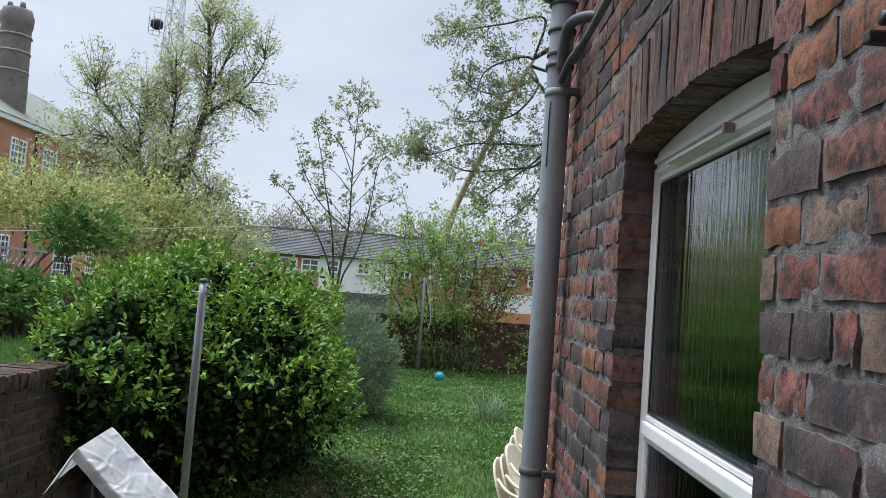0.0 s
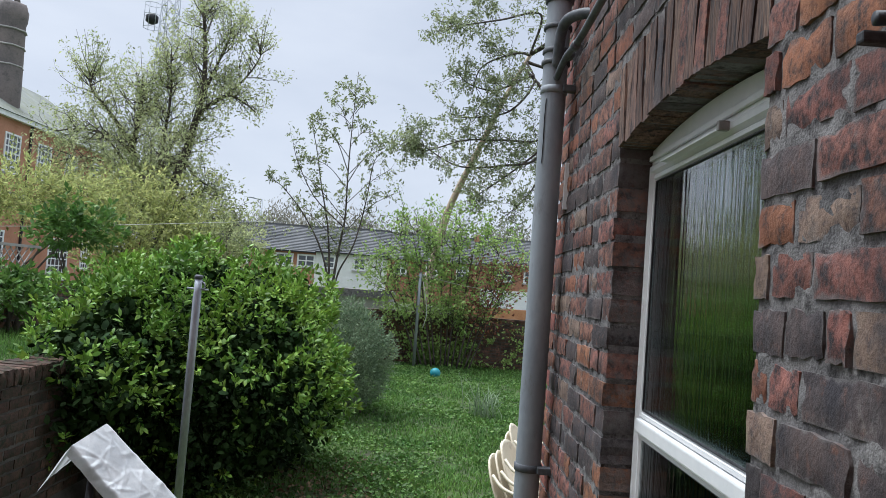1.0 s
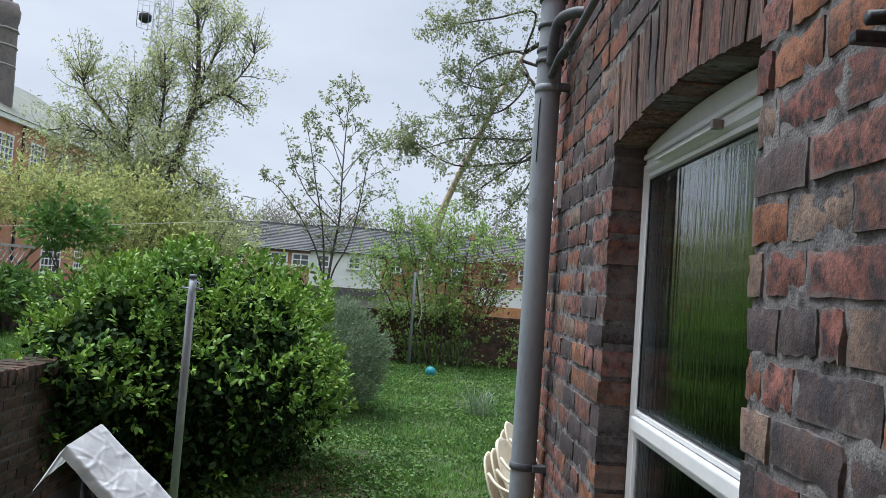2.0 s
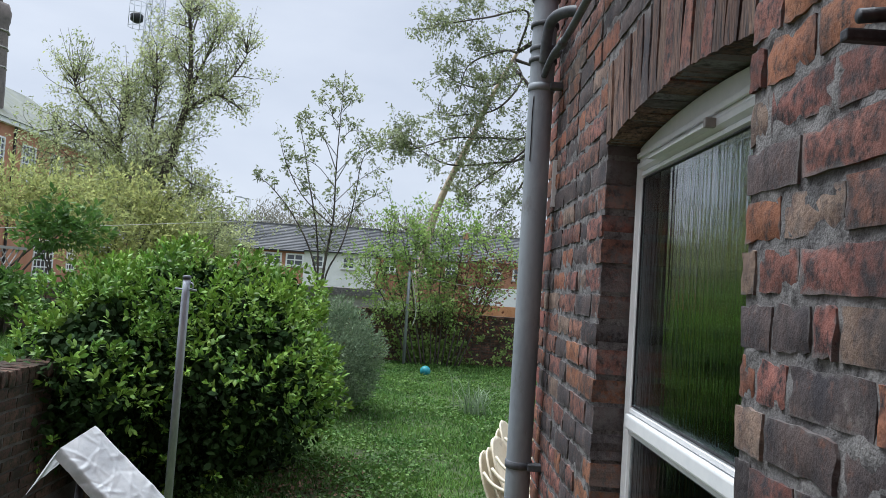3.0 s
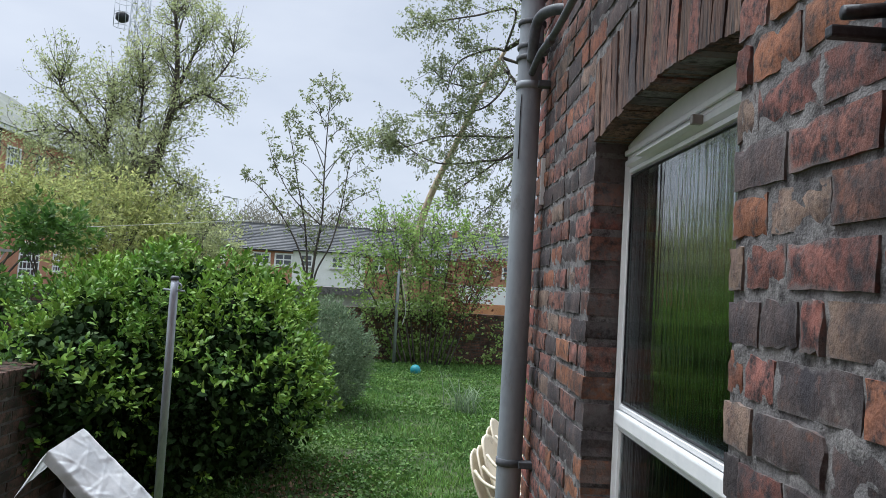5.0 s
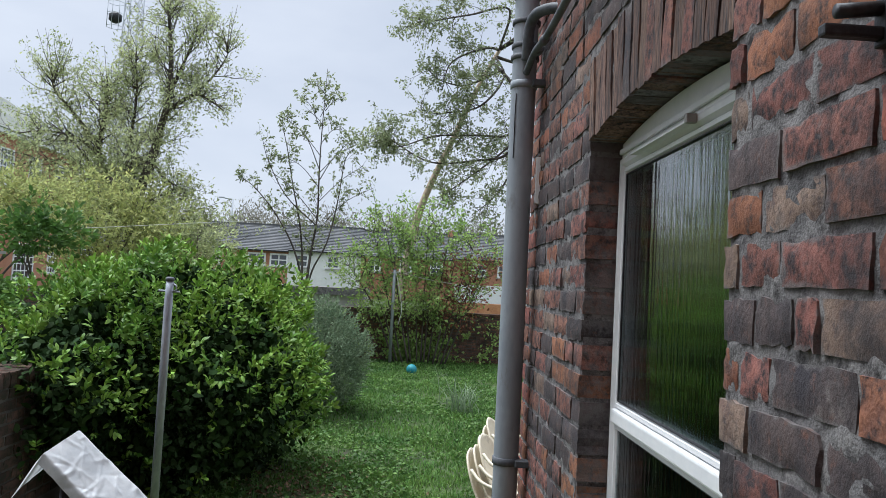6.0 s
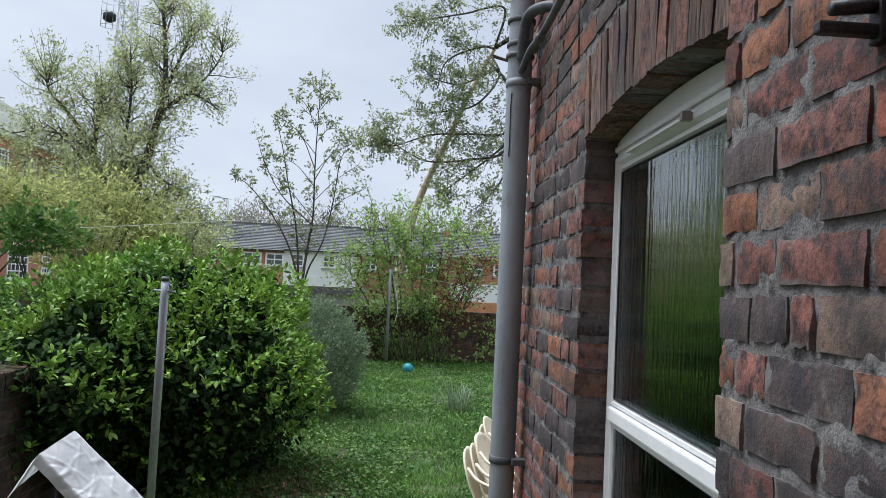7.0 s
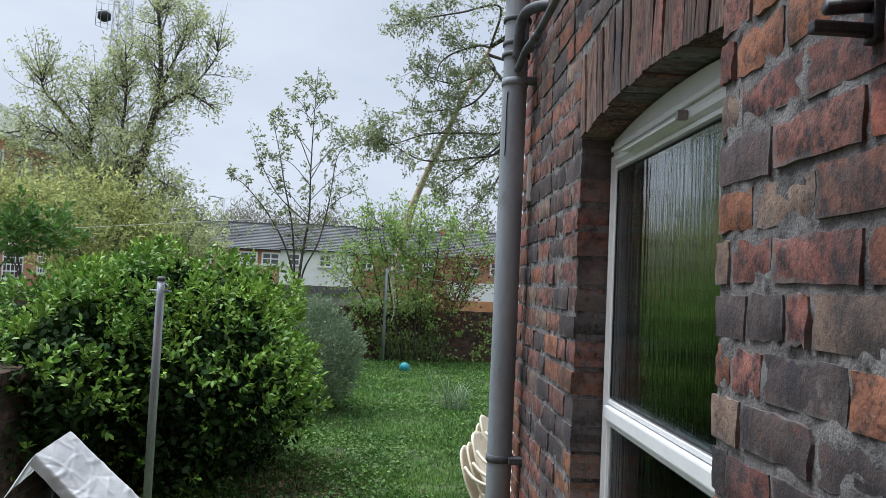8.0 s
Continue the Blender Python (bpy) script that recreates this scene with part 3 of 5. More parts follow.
def lawn_grass():
    rng = np.random.default_rng(5)
    n = 120000
    x, y = rng.uniform(-2.6, 3.4, n), 6.0 + 12.3 * rng.uniform(0, 1, n) ** 1.25
    patch = np.array([noise.noise((a * 0.9, b * 0.9, 7.0)) + 0.6 * noise.noise((a * 3.1, b * 3.1, 2.0)) for a, b in zip(x, y)])
    keep = patch > rng.uniform(-0.75, 0.35, n)
    x, y, patch = x[keep], y[keep], patch[keep]
    z = np.array([ground_z(a, b) for a, b in zip(x, y)])
    n = len(x)
    tall = (0.026 + 0.028 * np.clip(patch + 0.5, 0, 1.3)) * rng.uniform(0.5, 1.5, n) * np.where(y > 16.6, 1.6, 1.0)
    a = rng.uniform(0, 2 * np.pi, n)
    lean = rng.uniform(0.2, 1.1, n) * tall
    b = a + rng.uniform(0.8, 2.2, n)
    wid = rng.uniform(0.003, 0.007, n) * (0.6 + y / 14)
    p = np.stack([x, y, z], 1)
    s = np.stack([np.cos(b), np.sin(b), 0 * b], 1) * wid[:, None]
    mid = p + np.stack([np.cos(a) * lean * 0.35, np.sin(a) * lean * 0.35, tall * 0.65], 1)
    tip = p + np.stack([np.cos(a) * lean, np.sin(a) * lean, tall], 1)
    v = np.stack([p - s, p + s, mid + s * 0.8, mid - s * 0.8, tip], 1).reshape(-1, 3)
    k = np.arange(n)[:, None] * 5
    t = np.concatenate([k + [0, 1, 2], k + [0, 2, 3], k + [3, 2, 4]])
    ob = new("grass", leaf_mesh("grass", v, t, "grass"))
    tagged(ob, "uneven bright green grass of the lawn", "grass", kind="stuff")
    m = 90000
    x, y = rng.uniform(-2.4, 2.8, m), 6.0 + 11.5 * rng.uniform(0, 1, m) ** 1.3
    dens = np.array([noise.noise((a * 1.3, b * 1.3, 17.0)) for a, b in zip(x, y)]) + np.where((x < 0.1) & (y < 9.5), 0.15, 0.08)
    keep = dens > rng.uniform(-0.1, 0.55, m)
    x, y = x[keep], y[keep]
    z = np.array([ground_z(a, b) for a, b in zip(x, y)])
    q = np.stack([x, y, z + rng.uniform(0.015, 0.09, len(x))], 1)
    way = rng.normal(size=(len(x), 3)) * np.array([1, 1, 0.35]) + np.array([0, 0, 0.15])
    v, t = leaves(q, way, 0.04, 0.36, rng)
    ob = new("weeds", leaf_mesh("weeds", v, t, "weed"))
    tagged(ob, "low broad-leaved weeds and clover among the grass", "weeds", kind="stuff")
    k = 900
    x, y = rng.normal(-0.95, 0.4, k), rng.uniform(6.0, 8.0, k)
    q = np.stack([x, y, np.array([ground_z(a, b) for a, b in zip(x, y)]) + rng.uniform(0.01, 0.04, k)], 1)
    v, t = leaves(q, rng.normal(size=(k, 3)) * np.array([1, 1, 0.2]), 0.045, 0.33, rng)
    ob = new("fallen_leaves", leaf_mesh("fallen_leaves", v, t, "litter"))
    tagged(ob, "brown fallen leaves on the soil beside the bush", "leaf litter", kind="stuff")


# ---- the brick house wing ----
XW, JAMB_N, JAMB_F, PITCH, BED = 0.52, 1.20, 2.185, 0.083, 1.914
ARCH_Y, ARCH_R, ARCH_Z, HALF = 1.6925, 3.31, -0.910, math.asin(0.4925 / 3.31)


def soffit(y, grow_by=0.0):
    return ARCH_Z + math.sqrt((ARCH_R + grow_by) ** 2 - (y - ARCH_Y) ** 2)


def plate(name, outline, x0, x1, mat):
    """An outline in y and z, given thickness along x."""
    n = len(outline)
    verts = [(x0, y, z) for y, z in outline] + [(x1, y, z) for y, z in outline]
    faces = [tuple(range(n)), tuple(range(2 * n - 1, n - 1, -1))] + [(i, i + n, (i + 1) % n + n, (i + 1) % n) for i in range(n)]
    me = mesh_of(name, verts, faces, mat)
    bm = bmesh.new()
    bm.from_mesh(me)
    bmesh.ops.recalc_face_normals(bm, faces=bm.faces)
    bm.to_mesh(me)
    bm.free()
    return me


wall_east = tagged(new("wall_east", boxes("wall_east", [
    ((XW + 0.0065, JAMB_F + 0.010, 0), (0.80, 3.30, 6)),
    ((XW + 0.0065, -0.60, 0), (0.80, JAMB_N - 0.010, 6)),
    ((XW + 0.0065, JAMB_N - 0.010, 0), (0.80, JAMB_F + 0.010, 0.95))], "mortar")),
    "old red brick house wall with sooty weathered bricks", "brick wall", kind="structure")
lintel_line = [(y, soffit(y, 0.004)) for y in np.linspace(JAMB_N - 0.010, JAMB_F + 0.010, 17)]
part("wall_over_window", plate("wall_over_window", lintel_line + [(JAMB_F + 0.010, 6), (JAMB_N - 0.010, 6)], XW + 0.0065, 0.80, "mortar"), wall_east)
tagged(new("wall_north", box("wall_north", (0.80, 3.0, 0), (5, 3.3, 6), "brick_joined")), "end wall of the brick house wing", "wall", kind="structure")
# Unseen wall added behind the camera, its height set to darken south-facing brick.
tagged(new("wall_south", box("wall_south", (-6, -1.0, 0), (5, -0.6, 6.2), "brick_joined")), "unseen brick wall behind the camera, added to block the southern sky", "wall", kind="structure")
# Made-up closed room in dark colours, keeping the view through the panes dark.
tagged(new("wall_inner", box("wall_inner", (4.7, -0.6, 0), (5, 3.0, 6), "plaster")), "plain darkened wall of the room added behind the window", "wall", kind="structure")
tagged(new("ceiling", box("ceiling", (0.80, -0.6, 2.75), (4.7, 3.0, 2.85), "plaster")), "plain darkened ceiling of the room added behind the window", "ceiling", kind="structure")
tagged(new("floor", box("floor", (0.80, -0.6, 0.02), (4.7, 3.0, 0.12), "board")), "dark floor of the room added behind the window", "floor", kind="structure")
tagged(new("roof", box("roof", (XW - 0.15, -0.6, 6.0), (5.2, 3.45, 6.15), "slate")), "flat slate-grey roof of the house wing", "roof", kind="structure")


def brick_variant(k):
    """A worn brick: its face towards -x, a little uneven, its arrises chipped here and there."""
    rng = np.random.default_rng(100 + k)
    ny, nz = 6, 3
    verts, faces = [], []
    for j in range(nz + 1):
        for i in range(ny + 1):
            edge = (i in (0, ny)) + (j in (0, nz))
            y, z = i / ny - 0.5, j / nz - 0.5
            chip = rng.random() < 0.2 and k < 7
            if not edge:
                y, z = y + rng.uniform(-0.05, 0.05), z + rng.uniform(-0.06, 0.06)
            else:
                y -= np.sign(y) * (rng.uniform(0, 0.02) + 0.03 * chip) * (i in (0, ny))
                z -= np.sign(z) * (rng.uniform(0, 0.06) + 0.05 * chip) * (j in (0, nz)) * (1 if k < 7 else 0.15)
            x = rng.uniform(-0.016, 0.016) + (0.008 + rng.uniform(0, 0.02) + 0.03 * chip if edge else 0)
            verts.append((x, y, z))
    w = ny + 1
    faces = [(j * w + i, (j + 1) * w + i, (j + 1) * w + i + 1, j * w + i + 1) for j in range(nz) for i in range(ny)]
    rim = list(range(w)) + [j * w + ny for j in range(1, nz + 1)] + [nz * w + i for i in range(ny - 1, -1, -1)] + [j * w for j in range(nz - 1, 0, -1)]
    base, m = len(verts), len(rim)
    verts += [verts[r] for r in rim]
    verts += [(1.0, verts[r][1], verts[r][2]) for r in rim]
    faces += [(base + i, base + (i + 1) % m, base + m + (i + 1) % m, base + m + i) for i in range(m)]
    return verts, faces


VARIANTS = [brick_variant(k) for k in range(9)]
BRICK_MESH = {}
for tone in ("brick_red", "brick_orange", "brick_dark", "brick_cream", "brick_mossy", "brick_arch"):
    for k, (vv, ff) in enumerate(VARIANTS):
        BRICK_MESH[tone, k] = mesh_of("brick", vv, ff, tone)
        BRICK_MESH[tone, k].polygons.foreach_set("use_smooth", [i < 18 for i in range(len(ff))])


def lay(parent, x, y, z, deep, long, high, tone, rng, turn=0.0, name="brick"):
    ob = new(name, BRICK_MESH[tone, int(rng.integers(7, 9) if name == "arch_brick" else rng.integers(0, 7))])
    ob.parent = parent
    ob.location = (x + rng.uniform(-0.004, 0.003), y + rng.uniform(-0.002, 0.002), z + rng.uniform(-0.003, 0.003))
    ob.scale = (deep, long, high)
    ob.rotation_euler = (turn + rng.uniform(-0.012, 0.012), rng.uniform(-0.006, 0.006), rng.uniform(-0.008, 0.008))
    return ob


NEAR_ROWS = {
    4: ([1.20, 1.145, 0.99, 0.77, 0.55], "ROOOR"),
    3: ([1.20, 1.13, 0.94, 0.72, 0.5], "CRRRR"),
    2: ([1.20, 1.02, 0.80, 0.58], "DRRR"),
    1: ([1.20, 1.07, 0.905, 0.69, 0.47], "OCRRR"),
    0: ([1.20, 1.145, 1.012, 0.80, 0.58], "CRRRR"),
    -1: ([1.20, 1.085, 0.971, 0.91, 0.69, 0.47], "DDRCRR"),
    -2: ([1.20, 1.135, 1.033, 0.828, 0.6], "ORDOR"),
    -3: ([1.20, 1.10, 0.90, 0.68, 0.47], "CDDRR"),
    -4: ([1.20, 1.14, 1.0, 0.79, 0.57], "DRDRR"),
    -5: ([1.20, 1.08, 0.87, 0.66, 0.45], "RDRRR"),
}
TONE = {"R": "brick_red", "O": "brick_orange", "D": "brick_dark", "C": "brick_cream"}


def bond(y0, y1, row, rng):
    """Joints of one course from y0 to y1: stretchers and headers mixed."""
    cuts, y = [y0], y0
    y += 0.108 if row % 2 else 0.22
    while y < y1 - 0.06:
        cuts.append(y)
        y += (0.113 if rng.random() < 0.42 else 0.226) * rng.uniform(0.95, 1.05)
    return cuts + [y1]


def house_bricks():
    rng = np.random.default_rng(21)
    rest_v, rest_f = [], []

    def put(y0, y1, z0, row, tone):
        long, high, zc, yc = y1 - y0 - rng.uniform(0.006, 0.014), PITCH - rng.uniform(0.007, 0.014), z0 + PITCH / 2, (y0 + y1) / 2
        if 0.74 < yc < 3.16 and 1.05 < zc < 3.02:
            lay(wall_east, XW, yc, zc, 0.112, long, high, tone, rng)
        else:
            vv, ff = VARIANTS[int(rng.integers(0, 7))]
            k = len(rest_v)
            rest_v.extend((XW + a * 0.1, yc + b * long, zc + c * high) for a, b, c in vv)
            rest_f.extend(tuple(i + k for i in f) for f in ff)

    for row in range(-20, 24):
        z0 = BED + row * PITCH
        zc = z0 + PITCH / 2
        opening = 0.93 < zc < 2.64
        spread = max(0.0, zc - 2.36) * math.tan(HALF) * 1.1
        if row in NEAR_ROWS:
            cuts, tones = NEAR_ROWS[row]
            for k in range(len(cuts) - 1):
                put(cuts[k + 1], cuts[k], z0, row, TONE[tones[k]])
            spans = [(JAMB_F, 3.30)]
        elif opening:
            spans = [(JAMB_F + spread, 3.30), (0.3, JAMB_N - spread)]
        else:
            spans = [(0.3, 3.30)]
        for y0, y1 in spans:
            cuts = bond(y0, y1, row, rng)
            if y0 == 0.3 and opening:
                cuts = [y0 + y1 - c for c in reversed(cuts)]
            for a, b in zip(cuts, cuts[1:]):
                u = rng.random()
                tone = "brick_red" if u < 0.40 else "brick_dark" if u < 0.70 else "brick_orange" if u < 0.90 else "brick_cream"
                put(a, b, z0, row, tone)
    step = 0.0105
    ys, zs = np.arange(0.62, 3.29, step), np.arange(1.0, 3.1, step)
    skin, quads, at = [], [], {}
    for j, z in enumerate(zs):
        for i, y in enumerate(ys):
            if JAMB_N - 0.014 < y < JAMB_F + 0.014 and z < soffit(min(max(y, JAMB_N), JAMB_F)) + 0.014:
                continue
            at[i, j] = len(skin)
            lump = noise.noise((y * 16, z * 16, 1.0)) + 0.7 * noise.noise((y * 43, z * 43, 5.0)) + 0.5 * noise.noise((y * 4.5, z * 4.5, 9.0))
            skin.append((XW + 0.0052 - 0.0038 * lump, y, z))
    for i, j in at:
        ring = [at.get(c) for c in ((i, j), (i, j + 1), (i + 1, j + 1), (i + 1, j))]
        if None not in ring:
            quads.append(ring)
    part("pointing", mesh_of("pointing", skin, quads, "mortar", True), wall_east, "rough grey lime pointing smeared over the brick edges")
    n = 17
    for k in range(n):
        th = -HALF + (k + 0.5) * 2 * HALF / n
        rad = ARCH_R + 0.125
        u = rng.random()
        tone = "brick_arch" if u < 0.8 else "brick_red" if u < 0.92 else "brick_dark"
        lay(wall_east, XW - 0.002, ARCH_Y + rad * math.sin(th), ARCH_Z + rad * math.cos(th), 0.112, 2 * HALF * rad / n - 0.004, 0.247, tone, rng, -th, "arch_brick")
    ob = part("bricks_beyond", mesh_of("bricks_beyond", rest_v, rest_f, "brick_joined", True), wall_east)
    tagged(ob, "weathered bricks higher and lower on the wall", kind="stuff")


# ---- the window ----
def frame_ring(name, y0, y1, z0, z1, wide, x0, x1, mat, bevel=0.004):
    """A rectangular frame of four mitred bars."""
    prof = [(0.0, x1), (0.0, x0 + bevel), (bevel, x0), (wide * 0.62, x0), (wide, x0 + (x1 - x0) * 0.3), (wide, x1)]
    verts, faces = [], []
    for w, x in prof:
        verts += [(x, y0 + w, z0 + w), (x, y1 - w, z0 + w), (x, y1 - w, z1 - w), (x, y0 + w, z1 - w)]
    m = len(prof)
    for k in range(m):
        for c in range(4):
            a, b = k * 4 + c, k * 4 + (c + 1) % 4
            d, e = ((k + 1) % m) * 4 + (c + 1) % 4, ((k + 1) % m) * 4 + c
            faces.append((a, b, d, e))
    me = mesh_of(name, verts, faces, mat)
    bm = bmesh.new()
    bm.from_mesh(me)
    bmesh.ops.recalc_face_normals(bm, faces=bm.faces)
    bm.to_mesh(me)
    bm.free()
    return me


def build_window():
    w = thing("window_1", "white plastic window with rain-patterned obscure glass under a brick arch", "window", kind="structure")
    y0, y1 = JAMB_N + 0.003, JAMB_F - 0.003
    f = 0.613
    part("window_frame", frame_ring("window_frame", y0, y1, 0.97, 2.313, 0.030, f, f + 0.066, "upvc"), w)
    head = [(y, soffit(y, -0.004)) for y in np.linspace(y1, y0, 15)]
    part("head_panel", plate("head_panel", [(y0, 2.316), (y1, 2.316)] + head, f + 0.008, f + 0.066, "upvc"), w, "white panel filling the curve of the arch")
    part("head_trim", box("head_trim", (f - 0.002, y0, 2.326), (f + 0.007, y1, 2.342), "upvc", 0.003), w)
    upper = part("upper_sash", frame_ring("upper_sash", y0 + 0.028, y1 - 0.028, 1.569, 2.284, 0.022, f + 0.006, f + 0.056, "upvc"), w)
    part("pane", box("pane", (f + 0.012, y0 + 0.048, 1.589), (f + 0.016, y1 - 0.048, 2.264), "glass"), upper)
    part("inner_pane", box("inner_pane", (f + 0.036, y0 + 0.048, 1.589), (f + 0.040, y1 - 0.048, 2.264), "clear_glass"), upper)
    part("gasket", frame_ring("gasket", y0 + 0.049, y1 - 0.049, 1.590, 2.263, 0.005, f + 0.007, f + 0.012, "iron", 0.001), upper)
    lower = part("lower_sash", frame_ring("lower_sash", y0 + 0.028, y1 - 0.028, 1.0, 1.524, 0.022, f + 0.006, f + 0.056, "upvc"), w)
    part("pane", box("pane", (f + 0.012, y0 + 0.048, 1.020), (f + 0.016, y1 - 0.048, 1.504), "glass"), lower)
    part("transom", box("transom", (f - 0.006, y0 + 0.030, 1.526), (f + 0.066, y1 - 0.030, 1.567), "upvc", 0.006), w)
    prof = ((f - 0.022, 2.294), (f - 0.022, 2.299), (f - 0.004, 2.311), (f, 2.311), (f, 2.294))
    verts = [(x, y, z) for y in (1.59, 2.0) for x, z in prof]
    faces = [(0, 1, 2, 3, 4), (9, 8, 7, 6, 5)] + [(i, i + 5, (i + 1) % 5 + 5, (i + 1) % 5) for i in range(5)]
    vent = part("trickle_vent", mesh_of("trickle_vent", verts, faces, "white_paint"), w, "bright white vent hood")
    part("vent_cap", box("vent_cap", (f - 0.025, 1.574, 2.291), (f, 1.59, 2.313), "stone", 0.003), vent)
    part("window_sill", box("window_sill", (0.50, JAMB_N - 0.004, 0.951), (f + 0.02, JAMB_F + 0.004, 0.969), "stone", 0.005), w)


# ---- pipes and bracket on the wall ----
PX, PY = 0.439, 3.11


def lathe(name, rings, x, y, mat, sides=28):
    """A round upright form from rings of (height, radius)."""
    verts, faces = [], []
    for z, r in rings:
        verts += [(x + r * math.cos(2 * math.pi * k / sides), y + r * math.sin(2 * math.pi * k / sides), z) for k in range(sides)]
    for j in range(len(rings) - 1):
        faces += [(j * sides + k, j * sides + (k + 1) % sides, (j + 1) * sides + (k + 1) % sides, (j + 1) * sides + k) for k in range(sides)]
    faces += [tuple(range(sides - 1, -1, -1)), tuple((len(rings) - 1) * sides + k for k in range(sides))]
    me = mesh_of(name, verts, faces, mat)
    me.shade_smooth()
    return me


def build_pipes():
    p = thing("soil_pipe", "tall grey plastic soil pipe clipped to the brick wall", "pipe", (PX, PY, 0))
    part("pipe_run", lathe("pipe_run", [(-0.02, 0.0525), (1.16, 0.0525), (1.165, 0.053), (2.9, 0.053), (6.3, 0.0525)], PX, PY, "pipe"), p)
    for z in (1.18, 2.785):
        c = part("collar", lathe("collar", [(z - 0.016, 0.054), (z - 0.014, 0.058), (z + 0.014, 0.058), (z + 0.016, 0.054)], PX, PY, "pipe_dark" if z < 2 else "pipe"), p)
        part("clip_arm", box("clip_arm", (PX + 0.03, PY - 0.075, z - 0.014), (XW + 0.02, PY - 0.03, z + 0.014), "pipe_dark", 0.004), c, "dark bracket arm fixed to the wall")
    for z, r in ((2.905, 0.062), (2.955, 0.060), (3.06, 0.0615), (3.18, 0.062)):
        part("socket_ring", lathe("socket_ring", [(z - 0.011, 0.0562), (z - 0.008, r), (z + 0.008, r), (z + 0.011, 0.0562)], PX, PY, "pipe_dark"), p)
    elbow = curve_pts([(0.56, 2.83, 3.03), (0.50, 2.88, 3.045), (0.456, 2.95, 3.045), (0.44, 2.995, 3.015), (0.436, 3.015, 2.96), (0.438, 3.05, 2.88)], 8)
    part("branch_elbow", tubes("branch_elbow", [(elbow, [0.023] * len(elbow))], "pipe_dark", 14), p, "dark grey branch bending into the soil pipe")
    part("crack", tubes("crack", [(curve_pts([(PX - 0.036, PY - 0.0425, 2.74), (PX - 0.0375, PY - 0.0412, 2.66), (PX - 0.0365, PY - 0.042, 2.55), (PX - 0.037, PY - 0.0416, 2.46)], 4), [0.002] * 13)], "iron", 5), p, "dark split in the pipe")
    part("inspection_cap", lathe("inspection_cap", [(3.19, 0.03), (3.25, 0.03)], PX - 0.058, PY - 0.01, "pipe_dark"), p)
    run = curve_pts([(0.478, 0.9, 2.93), (0.478, 2.3, 2.905), (0.474, 2.75, 2.895), (0.455, 2.93, 2.88), (0.44, 3.06, 2.83)], 8)
    w = thing("waste_pipe", "narrow dark grey waste pipe joining the soil pipe", "pipe", (0.478, 2.3, 2.9))
    part("pipe_run", tubes("pipe_run", [(run, [0.0145] * len(run))], "pipe_dark", 14), w)
    for y in (2.80, 2.92):
        part("coupling", tubes("coupling", [([(0.47, y - 0.012, 2.888), (0.466, y + 0.016, 2.882)], [0.019, 0.019])], "pipe_dark", 14), w)
    for y in (2.0, 1.3):
        part("clip", box("clip", (0.465, y - 0.012, 2.882), (XW + 0.01, y + 0.012, 2.936), "iron", 0.003), w)
    b = thing("wall_bracket", "black iron bracket with two prongs on the brick wall", "bracket", (0.51, 0.788, 2.2))
    part("back_plate", box("back_plate", (0.512, 0.776, 2.196), (0.53, 0.80, 2.253), "iron", 0.003), b)
    part("prong", tubes("prong", [([(0.461, 0.788, 2.233), (0.515, 0.788, 2.240)], [0.0085, 0.0085])], "iron", 14), b)
    part("prong", box("prong", (0.444, 0.780, 2.203), (0.514, 0.796, 2.217), "iron", 0.003), b)
    s = thing("cable_cover", "short white plastic strip on the brick wall by the pipe", "cable cover", (0.51, 3.0, 2.3))
    part("strip", box("strip", (0.503, 3.06, 2.27), (XW + 0.004, 3.075, 2.47), "upvc", 0.002), s)


# ---- the garden: walls ----
WX, WTOP = -2.60, 1.19


def brick_run(x0, x1, y, z_top, rows, rng, pitch=0.075):
    """A wall along x, its bricks joined, face towards -y."""
    vs, fs = [], []
    for r in range(rows):
        z = z_top - (r + 1) * pitch
        x = x0 + (0 if r % 2 else -0.11)
        while x < x1:
            long = 0.225 if r % 4 else 0.1125
            a, b = max(x, x0), min(x + long, x1)
            if b - a > 0.03:
                vv, ff = VARIANTS[int(rng.integers(0, 7))]
                k = len(vs)
                vs.extend(((a + b) / 2 - py * (b - a - 0.01), y + px * 0.1, z + pitch / 2 + pz * (pitch - 0.01)) for px, py, pz in vv)
                fs.extend(tuple(i + k for i in f) for f in ff)
            x += long
    return vs, fs


def far_wall():
    rng = np.random.default_rng(8)
    wall = tagged(new("wall_garden", box("wall_garden", (-6, 18.32, -0.2), (6, 18.53, 1.2), "mortar_dark")),
                  "low dark brick garden wall at the end of the lawn", "garden wall", kind="structure")
    vs, fs = brick_run(-5.5, 5.5, 18.31, 1.2, 17, rng)
    tagged(part("bricks", mesh_of("bricks", vs, fs, "brick_garden", True), wall), "small dark red weathered bricks", kind="stuff")
    cop = []
    x = -5.8
    while x < 5.8:
        w = 0.3 * rng.uniform(0.95, 1.05)
        dz = rng.uniform(-0.006, 0.006)
        cop.append(((x + 0.004, 18.28, 1.2 + dz), (x + w - 0.004, 18.57, 1.255 + dz)))
        x += w
    tagged(part("copings", boxes("copings", cop, "brick_garden"), wall), "worn coping bricks along the top", kind="stuff")




